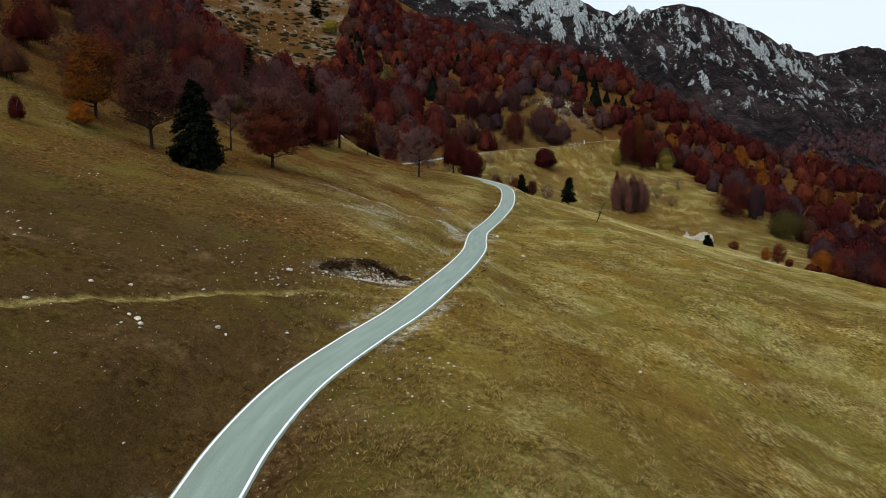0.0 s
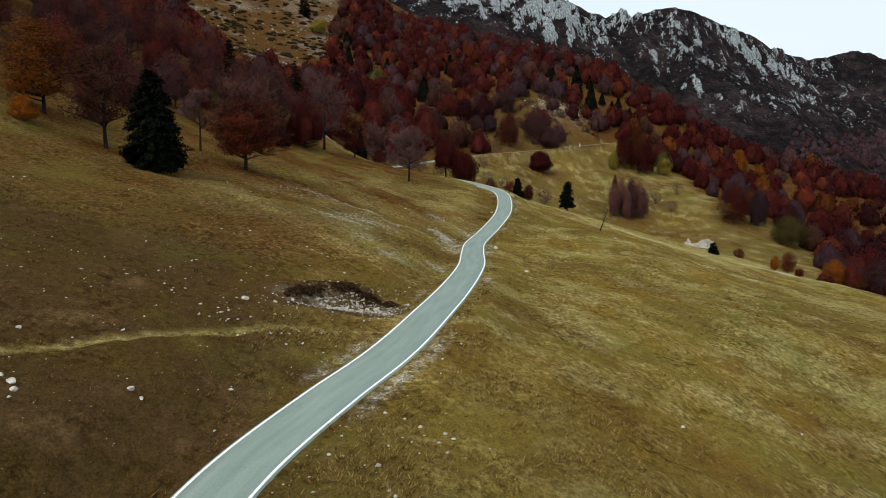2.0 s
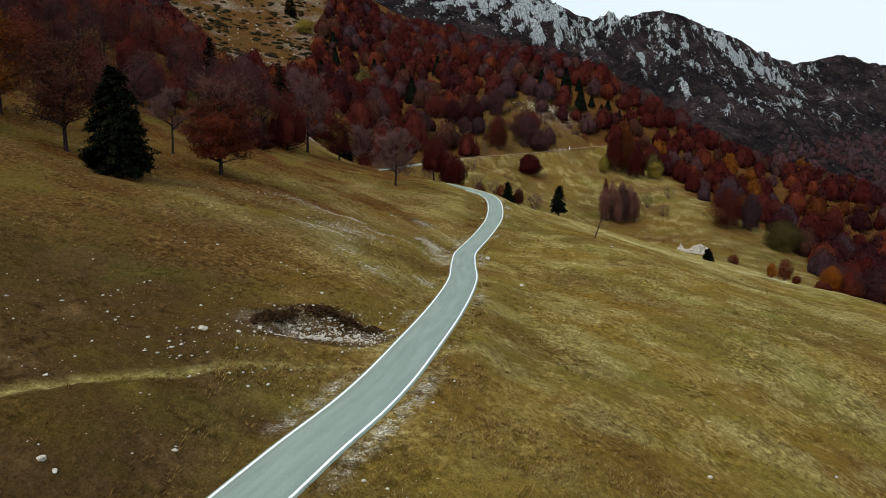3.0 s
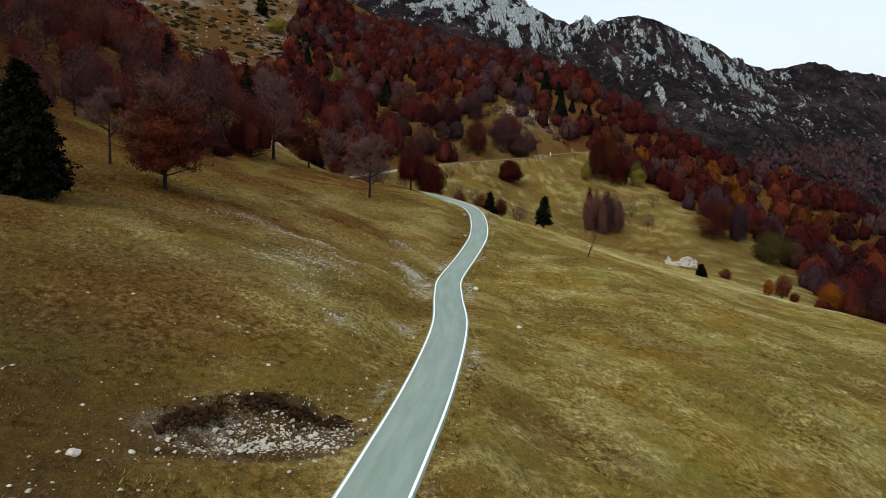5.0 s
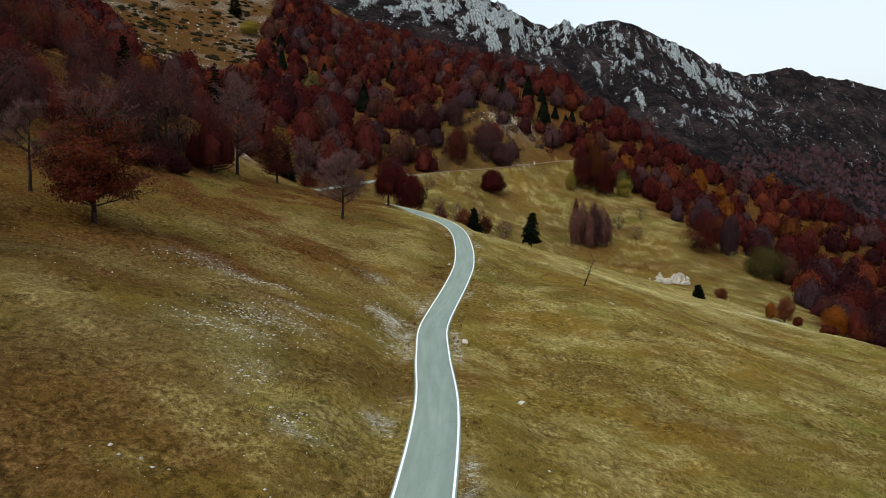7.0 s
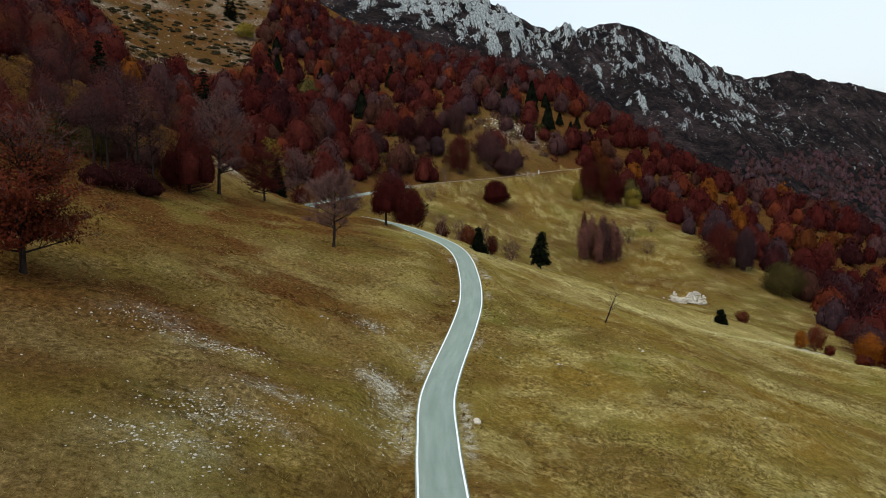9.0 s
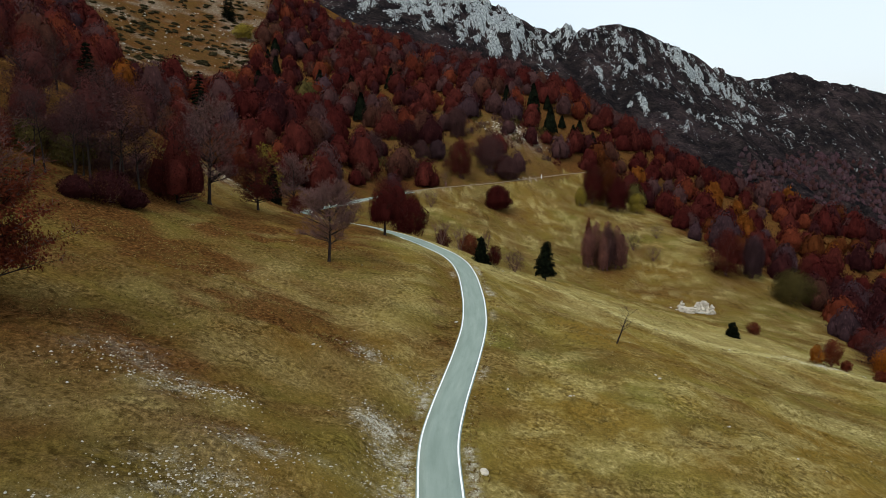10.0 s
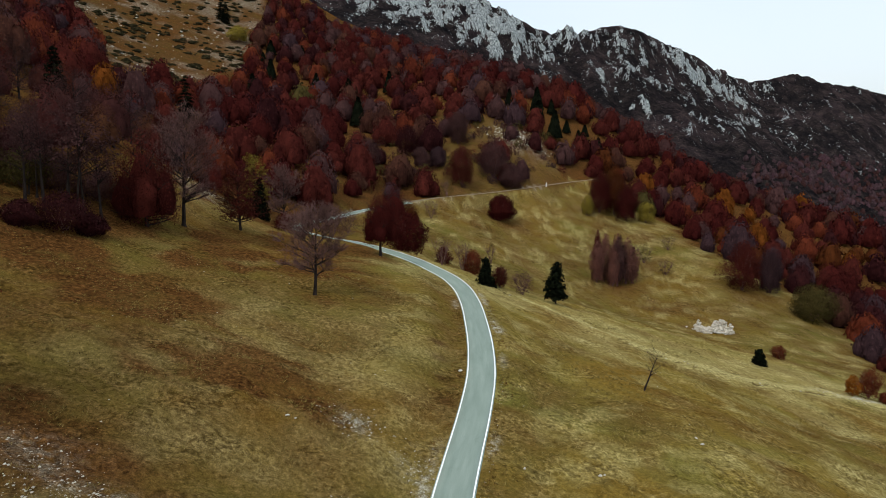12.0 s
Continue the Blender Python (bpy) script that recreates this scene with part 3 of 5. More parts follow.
def strip(name, line, offsets, mat, parent=None, label=""):
    """A band along a line from (sideways, up) offsets."""
    way = np.gradient(line[:, :2], axis=0)
    way /= np.linalg.norm(way, axis=1)[:, None]
    side = np.stack([way[:, 1], -way[:, 0]], 1)
    run = np.r_[0, np.cumsum(np.linalg.norm(np.diff(line[:, :2], axis=0), axis=1))]
    n, k = len(line), len(offsets)
    v = np.zeros((n, k, 3))
    for j, (o, up) in enumerate(offsets):
        v[:, j, :2] = line[:, :2] + side * o
        v[:, j, 2] = line[:, 2] + up
    ob = mesh_object(name, v.reshape(-1, 3), grid_faces(n, k), mat, parent, label)
    uv = ob.data.uv_layers.new(name="UVMap")
    where = np.stack([np.repeat(run[:, None], k, 1), np.repeat(np.array([[o for o, _ in offsets]]), n, 0)], -1)[..., ::-1].reshape(-1, 2)
    ids = np.zeros(len(ob.data.loops), np.int32)
    ob.data.loops.foreach_get("vertex_index", ids)
    uv.data.foreach_set("uv", where[ids].astype(np.float32).ravel())
    return ob


H = ROAD_HALF
road = tagged(strip("road", ROAD, [(-H - 0.05, -0.22), (-H, 0.0), (-H / 2, 0.03), (0, 0.04), (H / 2, 0.03), (H, 0.0), (H + 0.05, -0.22)], ASPHALT),
              "narrow grey asphalt mountain road with white edge lines", "road", kind="structure")
for s in (-1, 1):
    strip("edge_line", ROAD, sorted([(s * (H - 0.26), 0.012), (s * (H - 0.09), 0.009)]), PAINT, road, "white painted edge line")
tagged(strip("gravel_road", UPPER, [(-1.2, -0.2), (-1.0, 0.0), (0, 0.03), (1.0, 0.0), (1.2, -0.2)], GRAVEL),
       "pale gravel road across the upper slope", "road", kind="structure")


# ---- the far mountain ----
RIDGE_X = np.array([-900, -300, -100, 80, 200, 275, 316, 359, 384, 429, 451, 477, 538, 594, 653, 725, 811, 882, 925, 936, 950, 1046, 1128, 1213, 1306, 1377, 1476, 1602, 1900, 2600], float)
RIDGE_Z = np.array([300, 410, 420, 395, 352, 328, 306, 290, 276, 266, 284, 268, 289, 301, 294, 275, 258, 238, 219, 226, 213, 199, 213, 230, 212, 206, 203, 186, 170, 120], float)


def ridge_y(x):
    return np.interp(x, [-900, -300, 449, 936, 1700, 2600], [1700, 1720, 1757, 2031, 2350, 2600])


mx = spaced((-500, 150, 9), (150, 1750, 4.6), (1750, 2600, 18))
md = spaced((-160, 0, 20), (0, 420, 4.6), (420, 760, 7), (760, 1000, 24))
MX, MD = np.meshgrid(mx, md)
ux, ud = MX.ravel(), MD.ravel()
fall = np.where(ud < 0, 0.5 * np.abs(ud), 0.62 * np.minimum(ud, 250) + 0.45 * np.clip(ud - 250, 0, 1000))
spur = 26 * fractal(ux + 0.35 * ud, ud * 0.35, 150, 71, 3) * smooth(0, 130, ud)
gully = -16 * np.abs(value_noise(ux + 0.3 * ud, ud * 0.25, 60, 75)) * smooth(5, 80, ud)
crest = np.interp(ux, RIDGE_X, RIDGE_Z) + 3.0 * fractal(ux, 0 * ux, 22, 73, 3, 0.6)
ledge = 5 * fractal(ux, ud, 26, 77, 3) * smooth(-5, 25, np.abs(ud))
mz = crest - fall + spur + gully + ledge
# crags of pale limestone: broken faces below the crest, ribs and single teeth lower down
FACES = ((205, 130, 90, 80, 1.0), (301, 105, 50, 45, 0.75), (280, 215, 45, 30, 0.6), (448, 32, 20, 34, 1.1), (490, 40, 14, 22, 0.6), (570, 66, 34, 26, 0.55), (554, 160, 34, 24, 0.6), (623, 197, 30, 18, 0.55),
         (747, 42, 36, 24, 0.6), (812, 88, 46, 34, 0.85), (895, 101, 26, 30, 0.95), (954, 110, 17, 26, 0.9), (927, 6, 9, 12, 1.1), (1069, 46, 14, 12, 0.6), (1442, 46, 24, 20, 0.7), (918, 220, 20, 24, 0.45))
TEETH = ((531, 289), (504, 303), (536, 326), (623, 345), (563, 395), (577, 440), (798, 294), (660, 354), (738, 317), (1010, 280), (490, 147), (628, 114), (700, 250), (860, 250), (600, 410), (690, 400), (760, 370), (840, 330))
rib = fractal(ux + 0.25 * ud, ud * 0.38, 14, 81, 4, 0.72)
crag = 0.36 * rib + 0.10 * fractal(ux, ud, 90, 85, 2) + 0.20 * smooth(1300, 950, ux) * smooth(420, 120, ud)
for cx, cd, rx, rd, much in FACES:
    crag = crag + 0.72 * much * np.exp(-(((ux - cx + 0.25 * (ud - cd)) / (1.5 * rx)) ** 2 + ((ud - cd) / (1.5 * rd)) ** 2)) * (0.75 + 0.8 * rib)
for cx, cd in TEETH:
    crag = crag + 0.52 * np.exp(-(((ux - cx) / 12) ** 2 + ((ud - cd) / 26) ** 2)) * (0.9 + 0.7 * rib)
crag = crag + 0.8 * smooth(330, 130, ux) * smooth(300, 40, ud) * (0.75 + 0.6 * rib)
crag = np.clip(crag, 0, 1.3) * smooth(500, 430, ud) * smooth(1750, 1500, ux)
rise = smooth(0.4, 0.9, crag)
mz = mz + rise * (3 + 6 * np.abs(fractal(ux + 7, ud, 11, 91, 3)))
my = ridge_y(ux) - ud - rise * 5
rows, cols = len(md), len(mx)
mountain = tagged(mesh_object("mountain", np.stack([ux, my, mz], 1), grid_faces(rows, cols)[:, ::-1], MOUNTAIN),
                  "dark rocky mountain ridge with pale limestone crags", "mountain", kind="structure")
mountain.data.attributes.new("crag", "FLOAT", "POINT").data.foreach_set("value", (crag * 0.85).astype(np.float32))


# ---- trees ----
def tube(verts, faces, a, b, ra, rb, sides):
    """A tapered tube from a to b."""
    axis = (b - a).normalized()
    u = axis.orthogonal().normalized()
    w = axis.cross(u)
    s = len(verts)
    for p, r in ((a, ra), (b, rb)):
        for k in range(sides):
            t = 2 * math.pi * k / sides
            verts.append(tuple(p + (u * math.cos(t) + w * math.sin(t)) * r))
    for k in range(sides):
        faces.append((s + k, s + (k + 1) % sides, s + sides + (k + 1) % sides, s + sides + k))


def skeleton_of(rng, tall, wide, low, depth, lean=0.0, stems=1, limbs=14, mid=0.36):
    """Trunk and limbs of a broadleaved tree: verts, faces, and the tips with their ways."""
    verts, faces, tips = [], [], []

    def branch(p, d, length, r, level):
        for k in range(3):
            d = (d + Vector((rng.uniform(-1, 1), rng.uniform(-1, 1), rng.uniform(-0.1, 0.6))) * 0.16).normalized()
            q = p + d * (length / 3)
            tube(verts, faces, p, q, r, r * 0.7, 4 if level == 1 else 3)
            p, r = q, r * 0.7
            if level < depth:
                for _ in range(2):
                    t = rng.uniform(0, 6.28)
                    out = (d + Vector((math.cos(t), math.sin(t), rng.uniform(-0.2, 0.6))) * 0.85).normalized()
                    branch(p.copy(), out, length * rng.uniform(0.36, 0.55), max(r * 0.6, 0.014), level + 1)
        tips.append((p.copy(), d.copy()))

    for s in range(stems):
        t = rng.uniform(0, 6.28)
        base = Vector((math.cos(t), math.sin(t), 0)) * (0.0 if stems == 1 else rng.uniform(0.03, 0.14) * tall)
        d = Vector((lean + rng.uniform(-0.05, 0.05) * stems, rng.uniform(-0.05, 0.05) * stems, 1)).normalized()
        r = 0.021 * tall / (1 if stems == 1 else 1.8)
        tube(verts, faces, base - d * 0.4, base + d * 0.4, r * 1.7, r * 1.1, 7)
        p, steps = base + d * 0.4, 9
        for k in range(steps):
            q = p + (d + Vector((rng.uniform(-1, 1), rng.uniform(-1, 1), 0)) * 0.05).normalized() * (tall * 0.88 / steps)
            tube(verts, faces, p, q, r * (1.1 - k / steps), r * (1.1 - (k + 1) / steps), 6)
            h = (k + 0.5) / steps
            if h > low:
                span = math.sqrt(max(0.05, 1 - ((h - mid) / (0.70 if mid < 0.4 else 0.52)) ** 2)) * wide / 2
                for _ in range(max(1, round(limbs / stems / 7))):
                    t = rng.uniform(0, 6.28)
                    rise = 0.02 + 1.0 * h
                    branch(p.lerp(q, rng.random()), Vector((math.cos(t), math.sin(t), rise)).normalized(), span * rng.uniform(0.75, 1.05) * math.sqrt(1 + 0.3 * rise), r * (1.05 - h) * 0.55 + 0.015, 1)
            p = q
        tips.append((p, d))
    return verts, faces, tips


def folded_leaves(rng, c, facing, size, wild=0.3, single=False, plume=None):
    """Small leaf sprays at the centres c, each turned roughly along its facing: verts and triangles."""
    n = len(c)
    f = facing / (np.linalg.norm(facing, axis=1)[:, None] + 1e-9) + rng.normal(0, wild, (n, 3))
    f /= np.linalg.norm(f, axis=1)[:, None] + 1e-9
    d1 = rng.normal(0, 1, (n, 3)) + [0, 0, 0.8]
    d1 -= (d1 * f).sum(1)[:, None] * f
    d1 /= np.linalg.norm(d1, axis=1)[:, None]
    if plume is not None:
        d1 = plume - 0.85 * (plume * f).sum(1)[:, None] * f + rng.normal(0, 0.16, (n, 3))
        d1 /= np.linalg.norm(d1, axis=1)[:, None]
    d2 = np.cross(f, d1)
    s = size * rng.uniform(0.6, 1.3, (n, 1))
    if plume is not None:
        v = np.stack([c - d1 * s * 0.6 - d2 * s * 0.48, c - d1 * s * 0.6 + d2 * s * 0.48, c + d1 * s * 0.85], 1).reshape(-1, 3)
        return v, np.arange(3 * n).reshape(-1, 3)[:, ::-1]
    if single:
        v = np.stack([c - d1 * s * 0.7 - d2 * s * 0.75, c - d1 * s * 0.7 + d2 * s * 0.75, c + d1 * s], 1).reshape(-1, 3)
        return v, np.arange(3 * n).reshape(-1, 3)[:, ::-1]
    v = np.stack([c - d1 * s, c + d2 * s * 0.6 - f * s * 0.15, c + d1 * s, c - d2 * s * 0.6 - f * s * 0.25], 1).reshape(-1, 3)
    a = np.arange(n)[:, None] * 4
    return v, np.concatenate([a + [0, 2, 1], a + [0, 3, 2]], 0)


def rounded(v, middle, wide, tall, seed, loose=0.30):
    """Soft outward normals of a leafy mass, each leaf a little apart."""
    nr = np.random.RandomState(seed)
    n = (v - [0, 0, middle]) / [wide, wide, tall]
    n /= np.linalg.norm(n, axis=1)[:, None] + 1e-9
    n = n + np.repeat(nr.normal(0, loose, (len(v) // 3 + 1, 3)), 3, 0)[:len(v)] + [0, 0, 0.12]
    return n / (np.linalg.norm(n, axis=1)[:, None] + 1e-9)


def leaf_cards(rng, centres, size, per, scatter):
    c = np.repeat(np.array(centres, float), per, 0)
    c = c + rng.normal(0, 1, c.shape) * scatter
    return folded_leaves(rng, c, rng.normal(0, 1, c.shape), size)


def crown(rng, n, wide, low, top, size, point=0.5, lumps=16, core=0.82, belly=0.33, single=False, rag=1.0, rings=7, sides=11, inside=0.28, swept=None, lit=False):
    """An uneven domed crown, widest low down: sprays over a lumpy shell with gaps, round an inner mass. Verts and triangles."""
    bump_turn, bump_h = rng.uniform(0, 6.28, lumps), rng.uniform(0.05, 0.95, lumps)
    strength = rng.uniform(-0.16, 0.26, lumps) * rag

    def shell(turn, h):
        up = np.where(h > belly, np.sqrt(np.clip(1 - (np.clip(h - belly, 0, 1) / (1.001 - belly)) ** (2 - 0.5 * point), 0, 1)), 0.80 + 0.20 * h / belly)
        lump = 1.0
        for t, q, s in zip(bump_turn, bump_h, strength):
            lump = lump + s * np.exp(-((1 - np.cos(turn - t)) * 4.5 + ((h - q) / 0.17) ** 2))
        r = wide / 2 * up * 0.92 * lump
        return np.stack([np.cos(turn) * r, np.sin(turn) * r, low + (top - low) * h * (0.93 + 0.07 * lump)], 1)

    turn = rng.uniform(0, 6.28, n)
    h = rng.uniform(0, 1, n) ** 0.9
    p = shell(turn, h)
    facing = np.stack([np.cos(turn), np.sin(turn), 1.9 * (h - belly) + 0.15], 1)
    middle = np.array([0, 0, low + (top - low) * 0.35])

    def slope(turn, h):
        """Outward normals of the lumpy shell, softened towards a plain dome."""
        a = shell(turn + 0.12, h) - shell(turn - 0.12, h)
        b = shell(turn, np.clip(h + 0.05, 0, 0.99)) - shell(turn, np.clip(h - 0.05, 0, 0.99))
        c = np.cross(a, b)
        c /= np.linalg.norm(c, axis=1)[:, None] + 1e-9
        d = (shell(turn, h) - middle) / [wide, wide, top - low]
        c = c + 0.55 * d / (np.linalg.norm(d, axis=1)[:, None] + 1e-9) + [0, 0, 0.12]
        return c / (np.linalg.norm(c, axis=1)[:, None] + 1e-9)

    outer = rng.uniform(*(swept or (0.62, 1.03)), n)
    depth = np.where(rng.uniform(0, 1, n) > inside, outer, rng.uniform(0.45, 0.95, n))
    v, f = folded_leaves(rng, middle + (p - middle) * depth[:, None], facing, size, 0.22 if swept else 0.34, single, np.stack([0.7 * np.cos(turn) * (1.1 - h), 0.7 * np.sin(turn) * (1.1 - h), 1 + 0 * h], 1) if swept else None)
    if core:
        a, b = np.meshgrid(np.linspace(0, 2 * np.pi, sides, endpoint=False), np.linspace(0.02, 0.93, rings))
        cv = middle + (shell(a.ravel(), b.ravel()) - middle) * rng.uniform(core - 0.10, core + 0.09, (rings * sides, 1))
        cv = np.concatenate([cv, [[0, 0, low + (top - low) * (0.35 + 0.62 * core)]]])
        quads = []
        for i in range(rings - 1):
            for j in range(sides):
                q = [i * sides + j, i * sides + (j + 1) % sides, (i + 1) * sides + (j + 1) % sides, (i + 1) * sides + j]
                quads += [(q[0], q[1], q[2]), (q[0], q[2], q[3])]
        quads += [((rings - 1) * sides + j, (rings - 1) * sides + (j + 1) % sides, rings * sides) for j in range(sides)]
        f = np.concatenate([f, np.array(quads) + len(v)])
        v = np.concatenate([v, cv])
    if lit:
        nv = np.repeat(slope(turn, h) + rng.normal(0, 0.13 if swept else 0.25, (n, 3)), 3, 0)
        if core:
            nv = np.concatenate([nv, slope(a.ravel(), b.ravel()), [[0, 0, 1]]])
        return v, f, nv / (np.linalg.norm(nv, axis=1)[:, None] + 1e-9)
    return v, f


def dome(nr, n, wide, low, top, size, lobes=5, rings=4, sides=7, heart=0.80, layer=(0.85, 1.02)):
    """A beech crown of several leafy lobes that lean on one another: leaves with their soft normals, and the bare wood inside."""
    V, F, N, CV, CF, CN, count, inner = [], [], [], [], [], [], 0, 0
    for k in range(lobes):
        t = 2 * math.pi * k / (lobes - 1) + nr.uniform(-0.5, 0.5)
        off = 0.0 if k == 0 else wide * nr.uniform(0.20, 0.30)
        w = wide * (nr.uniform(0.80, 0.90) if k == 0 else nr.uniform(0.40, 0.55))
        roof = top if k == 0 else low + (top - low) * nr.uniform(0.50, 0.84)
        m = int(n * (0.55 if k == 0 else 0.45 / (lobes - 1)))
        v, f, nv = crown(nr, m, w, low, roof, size, point=0.3, single=True, rag=1.2, rings=rings, sides=sides, core=heart, lumps=14, inside=0.0, swept=layer, lit=True)
        v = v + [math.cos(t) * off, math.sin(t) * off, 0]
        whole = (v[: 3 * m] - [0, 0, low + (top - low) * 0.35]) / [wide, wide, top - low]
        CN.append(nv[3 * m :])
        nv = nv[: 3 * m] + 0.5 * whole / (np.linalg.norm(whole, axis=1)[:, None] + 1e-9)
        V.append(v[: 3 * m])
        N.append(nv / (np.linalg.norm(nv, axis=1)[:, None] + 1e-9))
        F.append(f[:m] + count)
        CV.append(v[3 * m :])
        CF.append(f[m:] - 3 * m + inner)
        count, inner = count + 3 * m, inner + len(v) - 3 * m
    return np.concatenate(V), np.concatenate(F), np.concatenate(N), np.concatenate(CV), np.concatenate(CF), np.concatenate(CN)


def broadleaf(name, x, y, tall, wide, mat, seed, leaves=900, size=0.42, low=0.22, stems=1, depth=2, lean=0.0, twigs=False, sparse=False, limbs=14, mid=0.36, domed=False, leaf_top=1.0):
    """One broadleaved tree: an empty at its foot with trunk and crown."""
    rng, nr = random.Random(seed), np.random.RandomState(seed)
    tree = new(name)
    v, f, tips = skeleton_of(rng, tall, wide, low, depth, lean, stems, limbs, mid)
    mesh_object("trunk", v, f, BARK, tree, "grey trunk with spreading limbs")
    tip = np.array([tuple(p) for p, _ in tips])
    soft = None
    if domed:
        cv, cf, soft, heart_v, heart_f, heart_n = dome(nr, leaves, wide, tall * low, tall, size, heart=0.64, layer=(0.70, 1.08))
        cv, cf, soft = np.concatenate([cv, heart_v]), np.concatenate([cf, heart_f + len(cv)]), np.concatenate([soft, heart_n])
    elif sparse:
        cv, cf = leaf_cards(nr, tip[nr.randint(0, len(tip), leaves)], size, 1, 0.3)
    else:
        # flat sprays of leaves round each branch tip, and some between the limbs
        pick = nr.randint(0, len(tip), leaves)
        c = tip[pick] + nr.normal(0, 1, (leaves, 3)) * np.array([0.062, 0.062, 0.028]) * wide
        inner = nr.uniform(0, 1, leaves) < 0.22
        c[inner] = c[inner] * nr.uniform(0.55, 0.95, (inner.sum(), 1)) + [0, 0, tall * 0.1]
        thin = (c[:, 2] < leaf_top * tall * nr.uniform(0.85, 1.1, leaves)) | (nr.uniform(0, 1, leaves) < 0.12)
        c = c[thin]
        out = c - [0, 0, tall * 0.38]
        out /= np.linalg.norm(out, axis=1)[:, None] + 1e-9
        cv, cf = folded_leaves(nr, c, out + [0, 0, 0.55], size, 0.30, True)
    mesh_object("crown", cv, cf, mat, tree, normals=soft if domed else None if sparse else rounded(cv, tall * 0.48, wide, tall, seed, 0.22))
    if twigs:
        tv, tf = [], []
        for p, d in tips:
            for _ in range(5):
                e = p + (d + Vector((rng.uniform(-1, 1), rng.uniform(-1, 1), rng.uniform(-0.6, 0.9))) * 1.1).normalized() * rng.uniform(0.4, 1.0)
                tube(tv, tf, p - d * rng.uniform(0, 0.5), e, 0.024, 0.010, 3)
        mesh_object("bare_crown", tv, tf, TWIG, tree, "haze of fine bare reddish twigs")
    tree.matrix_world = pose(x, y, ground_at(x, y) - 0.1, rz=0)
    return tree


def conifer(name, x, y, tall, wide, seed, tiers=16, low=0.06, full=0.85):
    """A spruce or pine: a straight trunk and tiers of drooping needled boughs."""
    rng, nr = random.Random(seed), np.random.RandomState(seed)
    tree = new(name)
    v, f = [], []
    tube(v, f, Vector((0, 0, -0.4)), Vector((0, 0, tall * 0.5)), 0.020 * tall, 0.012 * tall, 7)
    tube(v, f, Vector((0, 0, tall * 0.5)), Vector((0, 0, tall * 0.99)), 0.012 * tall, 0.01, 6)
    mesh_object("trunk", v, f, BARK, tree, "straight dark trunk")
    pts, ways = [], []
    for k in range(tiers):
        h = low + (0.97 - low) * k / tiers
        reach = wide / 2 * (1 - h) ** full * rng.uniform(0.85, 1.15) + 0.15
        for b in range(max(6, int(20 * (1 - h)))):
            t = rng.uniform(0, 6.28)
            long = reach * rng.uniform(0.75, 1.12)
            for s in np.linspace(0.15, 1, max(3, int(long / 0.30))):
                pts.append((math.cos(t) * long * s, math.sin(t) * long * s, tall * h + long * (0.10 * s - 0.32 * s * s) + rng.uniform(-0.1, 0.1)))
    at = np.repeat(np.array(pts), 11 if y < 200 else 5, 0)
    at = at + nr.normal(0, 1, at.shape) * [0.22, 0.22, 0.16]
    cv, cf = folded_leaves(nr, at, at * [1, 1, 0] / (wide / 2) + [0, 0, 0.7], 0.23 if y < 200 else 0.34, 0.5, True)
    mesh_object("crown", cv, cf, NEEDLES, tree, normals=rounded(cv, tall * 0.25, wide, tall, seed, 0.5))
    tree.matrix_world = pose(x, y, ground_at(x, y) - 0.1)
    return tree


def bush(name, x, y, tall, wide, mat, seed, leaves=420, size=0.28, bare=False, lean=0.0):
    """A shrub with several stems from the ground."""
    rng, nr = random.Random(seed), np.random.RandomState(seed)
    thing = new(name)
    for _ in range(9):
        v, f = [], []
        t = rng.uniform(0, 6.28)
        d = Vector((math.cos(t) * 0.55 * wide / tall + lean, math.sin(t) * 0.55 * wide / tall, 1)).normalized()
        p = Vector((0, 0, -0.3))
        q = d * tall * rng.uniform(0.45, 0.6)
        tube(v, f, p, q, 0.05 + 0.006 * tall, 0.03, 4)
        for _ in range(7 if bare else 3):
            e = q + (d + Vector((rng.uniform(-0.7, 0.7), rng.uniform(-0.7, 0.7), rng.uniform(0, 0.6)))).normalized() * tall * rng.uniform(0.25, 0.45)
            tube(v, f, q, e, 0.03, 0.008, 3)
        mesh_object("stem", v, f, TWIG, thing)
    if bare:
        cv, cf = crown(nr, leaves * 3, wide, tall * 0.02, tall, size * 0.5, lumps=14, core=0.0, rag=1.7, point=0.2, single=True, inside=0.55)
        soft = rounded(cv, tall * 0.42, wide, tall, seed, 0.22)
    else:
        cv, cf, soft = crown(nr, leaves * 7, wide, tall * 0.02, tall, size * 0.56, lumps=20, core=0.0, rag=1.5, point=0.2, single=True, inside=0.35, rings=8, sides=13, lit=True)
    cv[:, 0] += lean * cv[:, 2]
    mesh_object("foliage", cv, cf, mat, thing, normals=soft)
    thing.matrix_world = pose(x, y, ground_at(x, y) - 0.05)
    return thing


# ---- single trees on the pasture ----
tagged(broadleaf("beech_tree", -3.2, 221.2, 13.0, 8.6, MAUVE, 5, 1100, 0.12, 0.17, depth=3, twigs=True, sparse=True, limbs=28, mid=0.5),
       "nearly bare grey beech with fine reddish twigs on the meadow", "tree")
tagged(broadleaf("beech_tree", -32.1, 157.0, 15.4, 10.8, RUSSET, 8, 30000, 0.165, 0.10, depth=2, limbs=60, twigs=True, leaf_top=0.78), "dark red autumn beech at the edge of the wood", "tree")
tagged(conifer("spruce_tree", -38.8, 128.5, 14.8, 9.8, 3, 34, 0.07, 0.62), "dense dark green spruce on the upper meadow", "tree")
